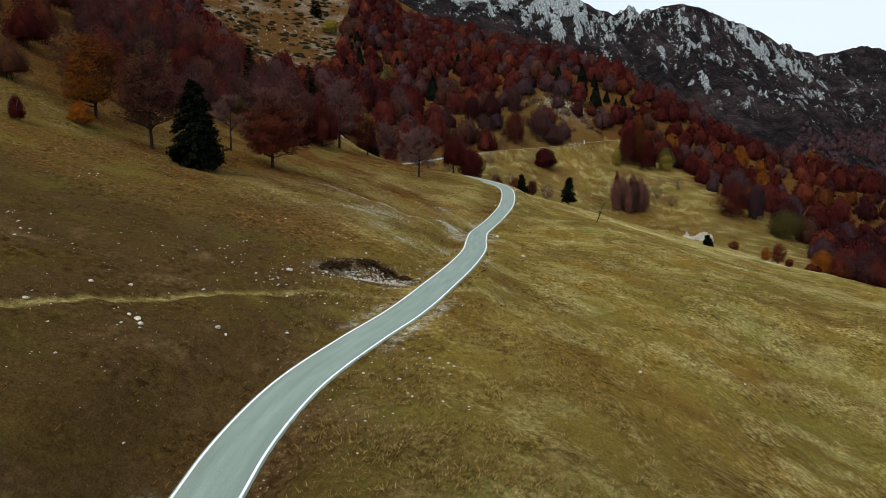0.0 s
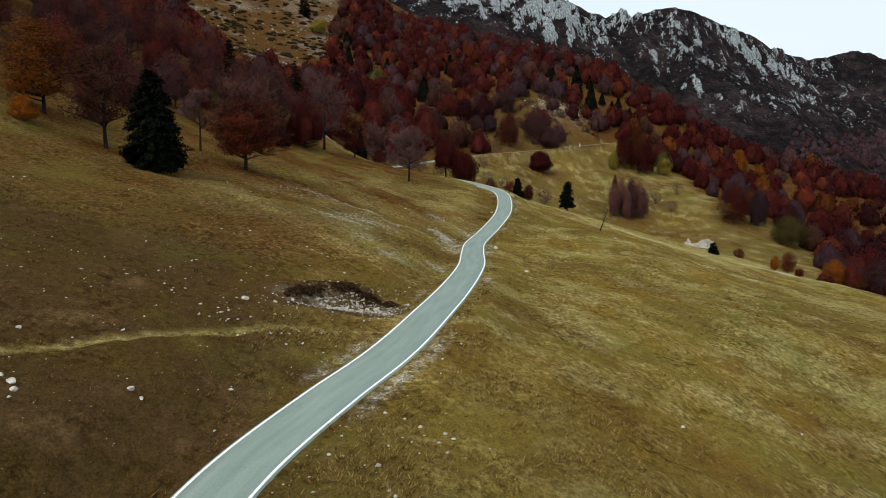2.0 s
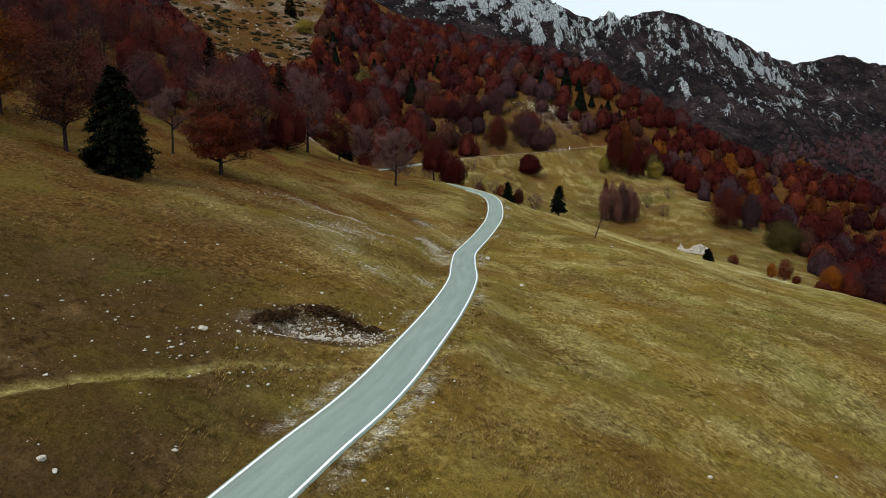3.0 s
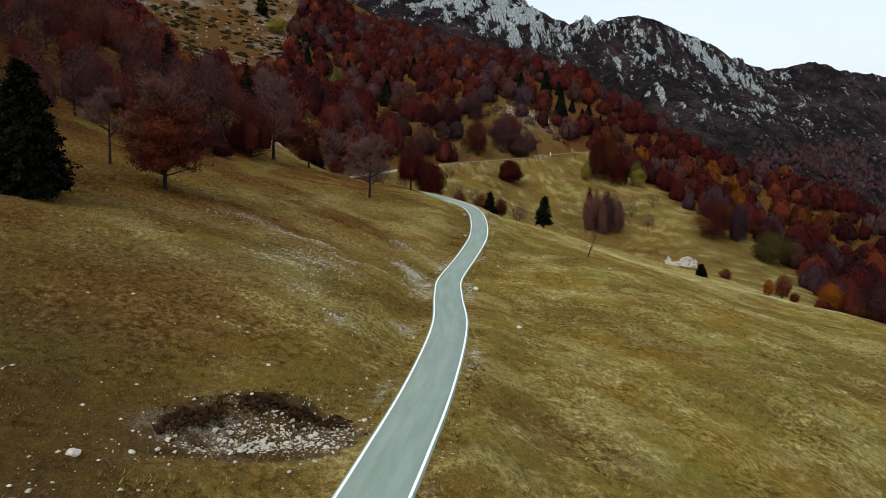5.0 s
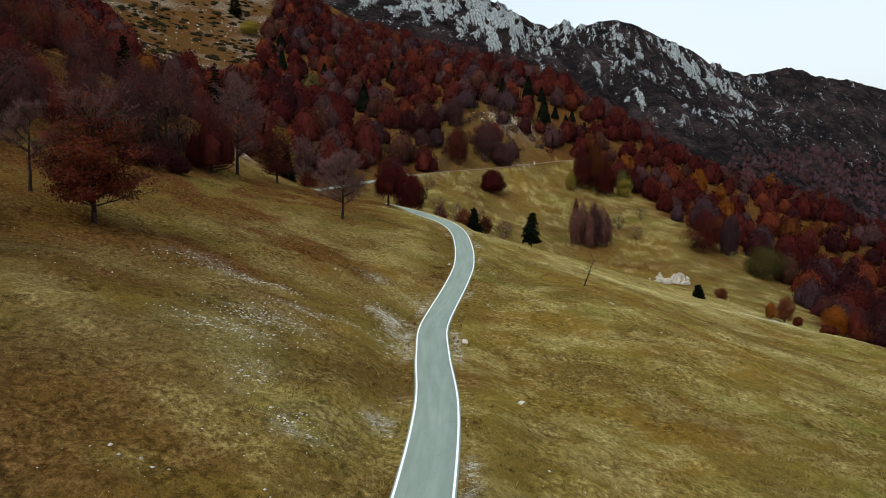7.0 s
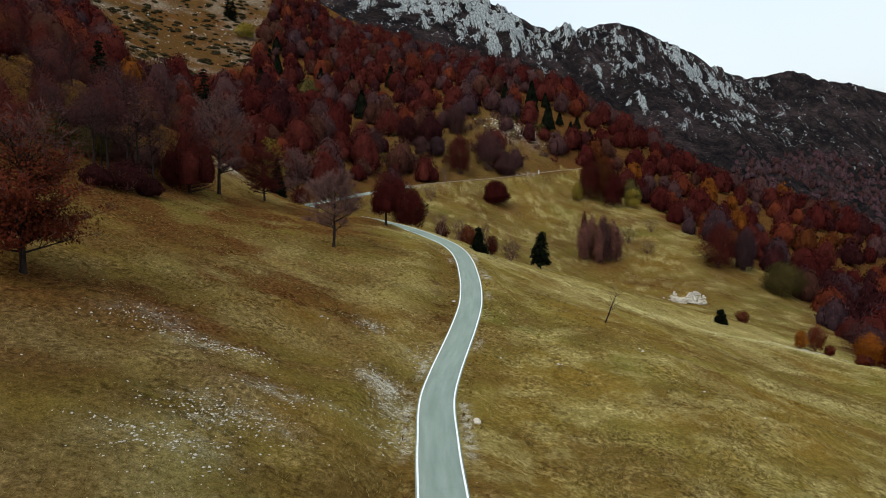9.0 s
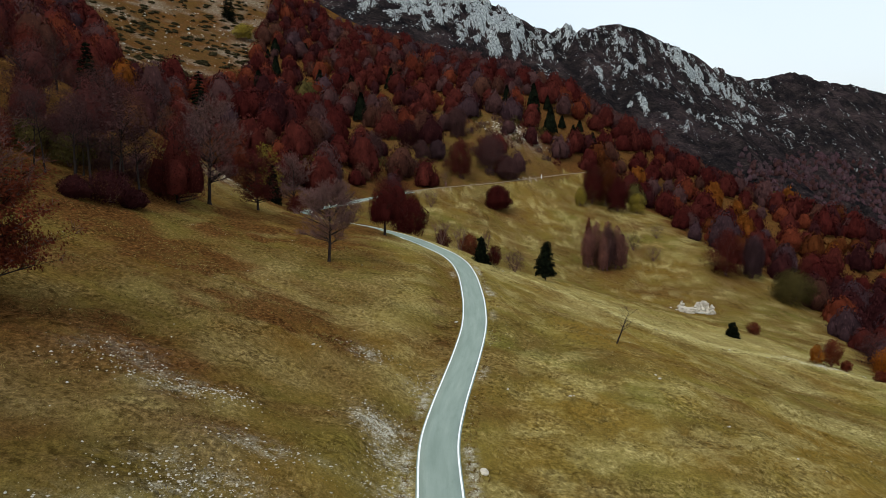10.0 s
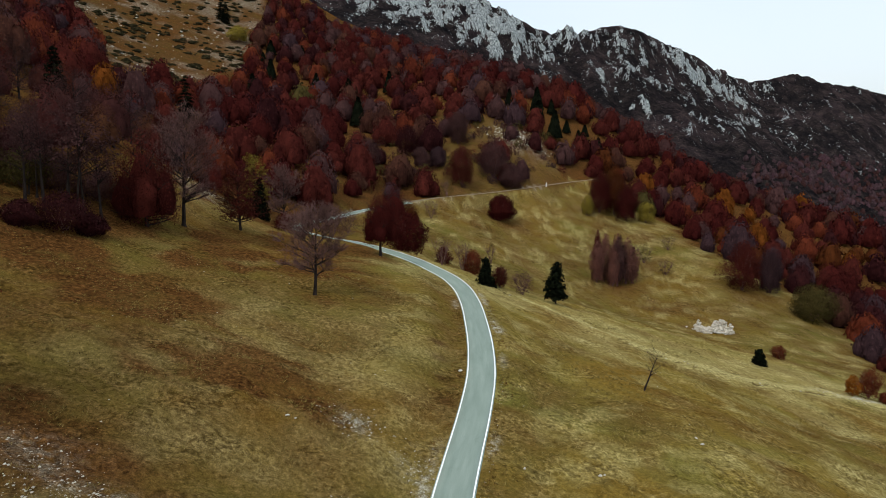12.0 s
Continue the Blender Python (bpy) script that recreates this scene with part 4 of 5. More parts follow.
tagged(broadleaf("beech_tree", -48.7, 136, 15, 11.5, FAR_LEAVES[5], 12, 12000, 0.17, 0.2, depth=2, limbs=44), "brown-red beech at the upper meadow edge", "tree")
tagged(broadleaf("beech_tree", -61, 143, 14, 10.5, ORANGE, 13, 12000, 0.18, 0.10, limbs=50), "rusty orange beech at the upper meadow edge", "tree")
tagged(bush("orange_bush", -59.4, 133.4, 4.0, 4.6, BRIGHT_ORANGE, 14, 500, 0.22), "bright orange rounded bush on the grass", "bush")
tagged(bush("red_bush", -61.8, 117.2, 3.6, 2.6, DEEP_RED, 15, 300, 0.22), "dull red bush on the grass", "bush")
tagged(broadleaf("young_beech_tree", -42, 163.5, 11, 6, MAUVE, 17, 160, 0.14, 0.3, depth=3, twigs=True, sparse=True), "slender bare young beech", "tree")
tagged(broadleaf("beech_tree", 8.6, 277.4, 14.5, 9.5, DEEP_RED, 18, 9000, 0.22, 0.20, limbs=30, domed=True), "deep red beech beside the road", "tree")
tagged(bush("red_bush", 17, 309, 12, 11, DEEP_RED, 19, 1300, 0.42), "deep red broad bush beyond the road bend", "bush")
tagged(conifer("pine_tree", 51.5, 281.5, 11, 6.4, 21, 18, 0.20, 0.6), "dark green pine on the lower meadow", "tree")
tagged(conifer("young_pine_tree", 101.8, 275.5, 4.2, 3.0, 22, 10, 0.04, 0.5), "small dark green pine on the lower meadow", "tree")
tagged(conifer("young_pine_tree", 33.6, 279, 7.0, 4.0, 23, 14, 0.05, 0.7), "small dark green pine below the road", "tree")
tagged(bush("red_bush", 38, 284, 5.6, 4.2, DEEP_RED, 24, 420, 0.26), "dull red bush below the road", "bush")
tagged(bush("red_bush", 43.5, 283, 6.4, 6.5, MAUVE, 25, 420, 0.26, True), "half-bare reddish bush below the road", "bush")
tagged(bush("russet_bush", 36, 318, 8, 6.5, RUSSET, 26, 600, 0.32), "russet bush below the road bend", "bush")
tagged(bush("bare_bush", 33, 316, 10, 5, MAUVE, 27, 160, 0.24, True), "bare grey-brown bush below the road bend", "bush")
tagged(bush("bare_bush", 25, 296, 8, 6, MAUVE, 28, 180, 0.24, True), "bare brown bush beside the road bend", "bush")
tagged(bush("red_bush", 28, 320, 6.0, 5, DEEP_RED, 29, 360, 0.28), "dark red bush beside the road bend", "bush")
tagged(bush("bare_bush", 50, 366, 8, 5, OLIVE, 30, 200, 0.26, True), "thin olive bush on the grass slope", "bush")
tagged(bush("round_bush", 63.5, 421, 11, 12.5, DEEP_RED, 31, 2400, 0.44), "large round dark red bush on the grass slope", "bush")
tagged(bush("bare_bush", 32, 402, 9, 7, MAUVE, 32, 260, 0.3, True), "bare grey bush below the upper road", "bush")
tagged(bush("yellow_bush", 110, 450, 10, 6.5, YELLOW, 33, 500, 0.36), "small yellow-leaved bush on the slope", "bush")
tagged(bush("yellow_bush", 142, 458, 10, 10, YELLOW, 34, 700, 0.42), "broad yellow-green bush at the wood edge", "bush")
for k, (tx, ty, tall, wide) in enumerate(((93, 379, 16, 6), (97, 382, 18.5, 6.5), (101.5, 380, 19, 7), (106, 383, 18, 6.5), (109, 385, 15, 6), (103, 386, 19, 6), (94.5, 384, 19, 4), (99, 378, 15, 6))):
    tagged(bush("birch_tree", tx, ty, tall, wide, (PALE_MAUVE, PALE_MAUVE, MAUVE, PALE_MAUVE, PALE_MAUVE, PALE_MAUVE, FAR_LEAVES[1], PALE_MAUVE)[k], 40 + k, 430, 0.52), "tall narrow mauve-brown birch in a grove on the slope", "tree", "grove on the slope")
tagged(bush("bare_bush", 137, 418, 8, 9, OLIVE, 50, 260, 0.32, True), "bare olive bush on the grass slope", "bush")
tagged(bush("bare_bush", 126, 393, 7, 8, MAUVE, 51, 220, 0.32, True), "bare brown bush on the grass slope", "bush")
tagged(bush("bare_bush", 121, 404, 9, 8, OLIVE, 52, 300, 0.34, True), "bare olive bush beside the grove", "bush")
tagged(bush("orange_bush", 122, 301, 4.2, 5, RUSSET, 53, 320, 0.26), "russet bush on the lower meadow", "bush")
tagged(bush("orange_bush", 117.5, 262, 5.0, 3.8, BRIGHT_ORANGE, 54, 360, 0.24), "orange bush beside the stony track", "bush")
tagged(bush("russet_bush", 122.5, 263, 7.5, 5.5, RUSSET, 55, 520, 0.28), "russet bush beside the stony track", "bush")
tagged(broadleaf("bare_sapling", 45.6, 207.2, 6.4, 3.4, MAUVE, 56, 60, 0.10, 0.35, depth=2, lean=0.34, sparse=True, limbs=12, mid=0.7), "thin leaning bare sapling on the meadow", "tree")
for k, (tx, ty, tall, wide) in enumerate(((-40, 221, 6, 9), (-44, 216, 4, 6), (-37, 223, 3.5, 5))):
    tagged(bush("red_bush", tx, ty, tall, wide, FAR_LEAVES[6], 60 + k, 700, 0.3), "low deep red bush at the foot of the wood", "bush")
for k, (tx, ty, tall, wide, mat) in enumerate(((129, 253, 3.2, 3.6, RUSSET), (133, 256, 2.6, 3.2, FAR_LEAVES[1]), (138, 252, 3.4, 4.0, RUSSET), (126, 262, 2.8, 3.2, RUSSET), (143, 256, 4.0, 5.0, FAR_LEAVES[7]))):
    tagged(bush("russet_bush", tx, ty, tall, wide, mat, 140 + k, 240, 0.26), "low russet bush beside the stony track", "bush", "bushes along the stony track")
tagged(bush("orange_bush", 139, 264, 9.0, 7.5, BRIGHT_ORANGE, 146, 700, 0.32), "tall rusty orange bush before the dark wood", "bush")
tagged(bush("bare_bush", 148, 272, 11, 9, FAR_LEAVES[4], 147, 900, 0.36, True), "bare grey bush before the dark wood", "bush")
# the corner of the wood: dark undergrowth, a red beech, a bare one and a few beyond the pale bank
tagged(broadleaf("beech_tree", -33.5, 241, 17, 13, FAR_LEAVES[1], 66, 10000, 0.22, 0.05, limbs=30, domed=True), "broad red-brown beech at the corner of the wood", "tree")
tagged(broadleaf("beech_tree", -29, 249, 19, 12, MAUVE, 67, 1800, 0.15, 0.22, depth=3, twigs=True, sparse=True, limbs=36, mid=0.55), "tall bare grey-mauve beech at the corner of the wood", "tree")
tagged(broadleaf("beech_tree", -41, 232, 18, 12, MAUVE, 68, 2600, 0.22, 0.28, depth=2, limbs=36, stems=2), "half-bare mauve beech at the wood's edge", "tree")
tagged(broadleaf("beech_tree", -21.5, 268, 13, 9.5, FAR_LEAVES[1], 69, 9000, 0.17, 0.16, limbs=46), "dark red beech beside the pale bank", "tree")
tagged(broadleaf("larch_tree", -25, 320, 17, 7, YELLOW, 70, 2600, 0.26, 0.12, limbs=40), "slender yellow larch behind the pale bank", "tree")
tagged(conifer("young_spruce_tree", -23, 312, 12, 5, 71, 14, 0.04, 0.8), "small dark spruce behind the pale bank", "tree")
tagged(broadleaf("birch_tree", -19, 336, 17, 11, MAUVE, 72, 900, 0.16, 0.2, depth=3, twigs=True, sparse=True, limbs=30, mid=0.52), "bare grey-white birch above the road bend", "tree")
tagged(bush("bare_bush", -12, 318, 9, 9, MAUVE, 73, 500, 0.26, True), "bare grey-brown bush above the road bend", "bush")
tagged(bush("red_bush", -15, 296, 5, 6, DEEP_RED, 74, 420, 0.26), "low dark red bush above the road bend", "bush")
tagged(bush("bare_bush", -4, 326, 10, 10, MAUVE, 75, 600, 0.28, True), "bare mauve bush above the road bend", "bush")
tagged(broadleaf("beech_tree", 16, 372, 16, 12, DEEP_RED, 76, 4500, 0.27, 0.1, limbs=30, domed=True), "deep red beech inside the hairpin bend", "tree")
tagged(broadleaf("beech_tree", 22, 379, 11, 8, FAR_LEAVES[7], 77, 2600, 0.27, 0.1, limbs=24, domed=True), "rusty orange young beech inside the hairpin bend", "tree")
tagged(bush("bare_bush", 9, 352, 8, 9, MAUVE, 78, 520, 0.28, True), "bare mauve bush inside the hairpin bend", "bush")
tagged(bush("bare_bush", 0, 345, 8, 9, MAUVE, 79, 520, 0.28, True), "bare brown bush inside the hairpin bend", "bush")
tagged(bush("bare_bush", 41, 425, 9, 7, OLIVE, 80, 300, 0.3, True), "bare olive bush beside the gravel road", "bush")
for k, (tx, ty, tall, wide) in enumerate(((-45.5, 228, 14, 6), (-43, 230, 15, 6), (-47.5, 226, 13, 6), (-49.5, 231, 14, 7), (-38.5, 233, 13, 6), (-52, 224, 13, 7))):
    tagged(broadleaf("bare_beech_tree", tx, ty, tall, wide, MAUVE, 110 + k, 1500, 0.15, 0.42, depth=2, sparse=True, limbs=30, mid=0.7, stems=1 + k % 2), "slender bare beech with a straight grey trunk at the wood's edge", "tree", "bare beeches at the wood's edge")
for k, (tx, ty, tall, wide, mat) in enumerate(((-51, 234, 6.5, 10, OLIVE), (-57, 231, 6, 9, OLIVE), (-47, 239, 7, 8, MAUVE), (-42, 243, 6, 8, MAUVE), (-36, 246, 5, 7, FAR_LEAVES[6]), (-55, 240, 8, 10, FAR_LEAVES[6]))):
    tagged(bush("undergrowth_bush", tx, ty, tall, wide, mat, 120 + k, 620, 0.30), "dull dark undergrowth behind the bare trunks", "bush", "undergrowth of the wood")
for k, (tx, ty, tall, wide) in enumerate(((-66, 291, 15, 6), (-62, 408, 19, 8), (-113, 795, 26, 11), (-108, 788, 20, 9))):
    tagged(conifer("spruce_tree", tx, ty, tall, wide, 130 + k, 14, 0.05, 0.7), "dark green spruce standing among the red beeches", "tree")
tagged(bush("yellow_bush", -91, 738, 13, 18, YELLOW, 135, 500, 0.8), "broad yellow bush at the edge of the stony clearing", "bush")
# trees standing apart on the brown slope above the gravel road
for k, (tx, ty, tall, wide, mat) in enumerate(((50, 447, 19, 12.5, FAR_LEAVES[1]), (68, 466, 19, 17, MAUVE), (76, 461, 12, 12, MAUVE), (33, 463, 10, 9, MAUVE), (41, 466, 10, 9, FAR_LEAVES[4]), (55, 500, 17, 11, MAUVE), (27, 478, 15, 12, FAR_LEAVES[6]), (8, 452, 14, 14, MAUVE))):
    tagged(bush("slope_bush", tx, ty, tall, wide, mat, 85 + k, 1500, 0.42), "tall rounded red-brown shrub on the brown upper slope", "bush", "shrubs on the upper slope")
for k, (tx, ty, tall, wide, mat, label) in enumerate(((154, 384, 20, 15, FAR_LEAVES[1], "domed red-brown beech at the lower wood edge"), (168, 388, 19, 10, FAR_LEAVES[4], "grey bare tree at the lower wood edge"), (173, 366, 14, 18, OLIVE, "broad yellow-brown shrub at the lower wood edge"), (126, 458, 24, 14, FAR_LEAVES[7], "rusty orange beech standing before the wood"), (118, 456, 21, 12, DEEP_RED, "deep red beech standing before the wood"), (130, 452, 17, 12, DEEP_RED, "low deep red beech standing before the wood"))):
    tagged(bush("wood_edge_tree", tx, ty, tall, wide, mat, 95 + k, 1700, 0.44), label, "tree")

# ---- the woods ----
rng = np.random.RandomState(7)
ex, ey = rng.uniform(-430, 430, 70000), rng.uniform(95, 1010, 70000)
turn = np.degrees(np.arctan2(ex, ey - 20))
keep = (wooded(ex, ey)[0] > 0.5) & (turn > -42) & (turn < 43)
ex, ey = ex[keep], ey[keep]
cell, spots = {}, []
for x, y in zip(ex, ey):
    gap = (10.8 if y > 300 or x > 0 else 9.0) + 1.6 * math.sin(x * 0.05) * math.cos(y * 0.043)
    i, j = int(x // 12), int(y // 12)
    near = [p for a in (-1, 0, 1) for b in (-1, 0, 1) for p in cell.get((i + a, j + b), ())]
    if all((x - p[0]) ** 2 + (y - p[1]) ** 2 > gap * gap for p in near):
        cell.setdefault((i, j), []).append((x, y))
        spots.append((x, y))
spots = np.array(spots)
road_far, _ = near_road(spots[:, 0], spots[:, 1])
spots = spots[(road_far > 6.5) & ((spots[:, 0] < 150) | (spots[:, 1] < 690)) & (spots[:, 0] < 330) & ((spots[:, 0] < -85) | (spots[:, 1] < 925))]
spots = spots[np.argsort(np.hypot(spots[:, 0] - 5, spots[:, 1] - 110))]
floor_z = height(spots[:, 0], spots[:, 1])

kinds = []
for k in range(8):
    bare = k in (2, 5)
    t = broadleaf("wood_beech_tree", 0, 0, (15, 16.5, 14, 13.5, 17, 15, 12.5, 15)[k], (13, 12.5, 12, 12, 14, 13, 11, 13.5)[k], MAUVE if bare else REDS, 200 + k,
                  2600 if bare else 4000, 0.20 if bare else 0.29, 0.16 if bare else 0.12, depth=2 if bare else 1, stems=1 if k % 3 else 2, limbs=21 if bare else 16, domed=not bare)
    tagged(t, "half-bare mauve beech in the hillside wood" if bare else "autumn beech with a domed red-brown crown in the hillside wood", "tree", "trees of the near wood")
    kinds.append(t)
NEAR = 140
for i in range(NEAR):
    src = kinds[rng.randint(len(kinds))] if i >= len(kinds) else kinds[i]
    s = rng.uniform(0.58, 0.95)
    m = pose(spots[i, 0], spots[i, 1], floor_z[i] - 0.2, rz=rng.uniform(0, 360))
    made = copy_thing(src, m) if i >= len(kinds) else src
    made.matrix_basis = m @ Matrix.Diagonal((s, s, s * rng.uniform(0.9, 1.12), 1))

# the woods beyond, crown by crown
protos = []
for k in range(9):
    nr = np.random.RandomState(300 + k)
    pair = []
    for n, size, rings, sides in ((1600, 0.52, 4, 7), (720, 0.78, 3, 6), (220, 1.3, 3, 5)):
        tall = 13.5 + 0.35 * k
        pair.append(dome(nr, n, 14.5 + 0.4 * k, -0.5, tall, size, 5 if n > 300 else 3, rings, sides))
    protos.append(pair)
nr = np.random.RandomState(320)
at = np.array([(math.cos(a * 2.4) * 4.3 * (1 - a / 480) ** 0.8, math.sin(a * 2.4) * 4.3 * (1 - a / 480) ** 0.8, 1 + a * 0.028) for a in range(480)])
spire = folded_leaves(nr, at, at * [1, 1, 0] + [0, 0, 1.5], 1.0)
spire = (*spire, rounded(spire[0], 2, 6, 14, 341), np.zeros((3, 3)), np.array([[0, 1, 2]]), np.ones((3, 3)))
V, F, I, N, count = [], [], [], [], 0
for (x, y), z in zip(spots[NEAR:], floor_z[NEAR:]):
    tint = rng.uniform() + 0.12 * math.sin(x * 0.021 + y * 0.013)
    kind = int(np.searchsorted([0.22, 0.46, 0.56, 0.69, 0.75, 0.84, 0.960, 0.978, 0.981, 0.986, 1.09], tint))
    if x > 110 and y < 560 and rng.uniform() < 0.42:
        kind = (0, 1, 6, 7, 2, 0)[rng.randint(6)] if rng.uniform() < 0.93 else 8
    if x > 150 and y < 430 and rng.uniform() < 0.85:
        kind = (6, 4, 6, 6, 4, 6, 0)[rng.randint(7)]
    if ((x - 122) / 32) ** 2 + ((y - 562) / 24) ** 2 < 1 and rng.uniform() < 0.75:
        kind = 10
    for ox, oy in ((29, 497), (209, 513), (226, 504), (234, 488), (258, 464)):
        if math.hypot(x - ox, y - oy) < 7:
            kind = 8
    v, f, nv, wv, wf, wn = spire if kind == 10 else protos[rng.randint(len(protos))][int(math.hypot(x, y) > 330) + int(math.hypot(x, y) > 520)]
    a, s = rng.uniform(0, 6.28), 0.60 + 0.55 * rng.uniform() ** 1.2
    tall = rng.uniform(0.78, 1.10)
    about = np.array([[math.cos(a), math.sin(a), 0], [-math.sin(a), math.cos(a), 0], [0, 0, 1]])
    V += [(v * [1, 1, tall]) @ about * s + [x, y, z], (wv * [1, 1, tall]) @ about * s + [x, y, z]]
    N += [nv @ about, wn @ about]
    F += [f + count, wf + count + len(v)]
    I += [np.full(len(f), kind), np.full(len(wf), kind)]
    count += len(v) + len(wv)
# low brushwood between the trees above the upper road
bx, by = rng.uniform(0, 125, 500), rng.uniform(412, 545, 500)
ok = (by > np.interp(bx, [0, 29, 67, 113, 125], [412, 424, 458, 499, 506])) & (near_road(bx, by)[0] > 4)
for x, y, z in zip(bx[ok][:120], by[ok][:120], height(bx[ok][:120], by[ok][:120])):
    v, f, nv = protos[rng.randint(len(protos))][2][:3]
    s = rng.uniform(0.16, 0.42)
    N.append(nv)
    V.append(v * [s * 1.2, s * 1.2, s] + [x, y, z - 0.2])
    F.append(f + count)
    I.append(np.full(len(f), (3, 4, 5, 9, 5, 1)[rng.randint(6)]))
    count += len(v)
tagged(mesh_object("hillside_wood", np.concatenate(V), np.concatenate(F), FAR_LEAVES, index=np.concatenate(I), normals=np.concatenate(N)),
       "dense hillside beech wood in red and brown autumn leaf", "wood", kind="stuff")

# the purple wood on the mountain's foot
V, F, I, count = [], [], [], 0
tiny = [crown(np.random.RandomState(330 + k), 16, 11.5, 0, 11, 2.4, single=True, rings=3, sides=5, rag=1.3) for k in range(4)]
wx, wd = rng.uniform(500, 1750, 5600), rng.uniform(300, 760, 5600)
foot = np.interp(wx, RIDGE_X, RIDGE_Z) - 0.62 * np.minimum(wd, 250) - 0.45 * np.clip(wd - 250, 0, 1000)
chance = smooth(18, -14, foot + 16 * value_noise(wx, wd, 130, 95)) * smooth(-0.9, 0.0, value_noise(wx, wd, 45, 97))
for x, d, c in zip(wx, wd, chance):
    if rng.uniform() > c:
        continue
    i, j = min(np.searchsorted(mx, x), cols - 1), min(np.searchsorted(md, d), rows - 1)
    v, f = tiny[rng.randint(4)]
    V.append(v * rng.uniform(0.6, 1.2) + [x, ridge_y(x) - d, mz[j * cols + i] - 1])
    F.append(f + count)
    I.append(np.full(len(f), rng.randint(3)))
    count += len(v)
tagged(mesh_object("mountain_wood", np.concatenate(V), np.concatenate(F), [MAUVE, hue("far_purple_leaves", (0.066, 0.036, 0.044), (0.094, 0.053, 0.062)), hue("far_grey_leaves", (0.056, 0.036, 0.040), (0.078, 0.050, 0.056))], index=np.concatenate(I)),
       "purple-brown bare wood on the mountain's lower slope", "wood", kind="stuff")

# dark cushions of scrub in the stony clearing
V, F, count = [], [], 0
cushion = [crown(np.random.RandomState(350 + k), 40, 4.2, 0, 2.2, 0.6, single=True, rings=3, sides=7, rag=1.6) for k in range(4)]
cx, cy = rng.uniform(-280, -70, 1800), rng.uniform(430, 1000, 1800)
inside = (wooded(cx, cy)[1] > 0.5) & (fractal(cx, cy, 18, 99, 2) > -0.3)
cx, cy = cx[inside], cy[inside]
for x, y, z in zip(cx, cy, height(cx, cy)):
    v, f = cushion[rng.randint(4)]
    V.append(v * rng.uniform(0.3, 1.25) * [1.4, 1, 0.9] + [x, y, z - 0.2])
    F.append(f + count)
    count += len(v)
tagged(mesh_object("clearing_scrub", np.concatenate(V), np.concatenate(F), hue("dark_scrub_leaves", (0.022, 0.020, 0.010), (0.050, 0.042, 0.020))),
       "low dark scrub cushions in the stony clearing", "scrub", kind="stuff")


# ---- stones ----
def stone_mesh(nr, jag=0.28, fine=1):
    """A rough angular stone about one metre across."""
    bm = bmesh.new()
    bmesh.ops.create_icosphere(bm, subdivisions=fine, radius=0.5)
    cuts = [(Vector(nr.normal(0, 1, 3)).normalized(), nr.uniform(0.26, 0.42)) for _ in range(7 if fine > 1 else 0)]
    for v in bm.verts:
        for way, far in cuts:
            over = v.co.dot(way) - far
            if over > 0:
                v.co -= way * over * 0.9
        v.co *= 1 + nr.uniform(-jag, jag) * (1 if fine == 1 else 0.25)
        v.co.x *= 1.15
        v.co.z *= 0.72
    me = bpy.data.meshes.new("stone")
    bm.to_mesh(me)
    bm.free()
    me.materials.append(LIMESTONE)
    return me


STONES = [stone_mesh(np.random.RandomState(400 + k)) for k in range(7)]
ROCKS = [stone_mesh(np.random.RandomState(420 + k), 0.25, 3) for k in range(5)]
STONE_V, STONE_F = [], []
for k in range(7):
    nr = np.random.RandomState(460 + k)
    a = np.arange(5) * 1.257 + nr.uniform(-0.3, 0.3, 5)
    ring = np.stack([np.cos(a) * 0.55, np.sin(a) * 0.45, nr.uniform(-0.1, 0.15, 5)], 1) * nr.uniform(0.75, 1.25, (5, 1))
    STONE_V.append(np.concatenate([ring, [[nr.uniform(-0.15, 0.15), nr.uniform(-0.15, 0.15), 0.38]], [[0, 0, -0.3]]]))
    STONE_F.append(np.array([(j, (j + 1) % 5, 5) for j in range(5)] + [((j + 1) % 5, j, 6) for j in range(5)]))


def stone_at(name, x, y, size, parent=None, z=None, sink=0.15, shapes=STONES):
    ob = new(name, shapes[rng.randint(len(shapes))])
    zz = ground_at(x, y) if z is None else z
    ob.matrix_world = pose(x, y, zz + size * (0.33 - sink), rng.uniform(-20, 20), rng.uniform(-20, 20), rng.uniform(0, 360)) @ Matrix.Diagonal((size, size * rng.uniform(0.7, 1.1), size * rng.uniform(0.7, 1.1), 1))
    if parent:
        ob.parent = parent
    return ob


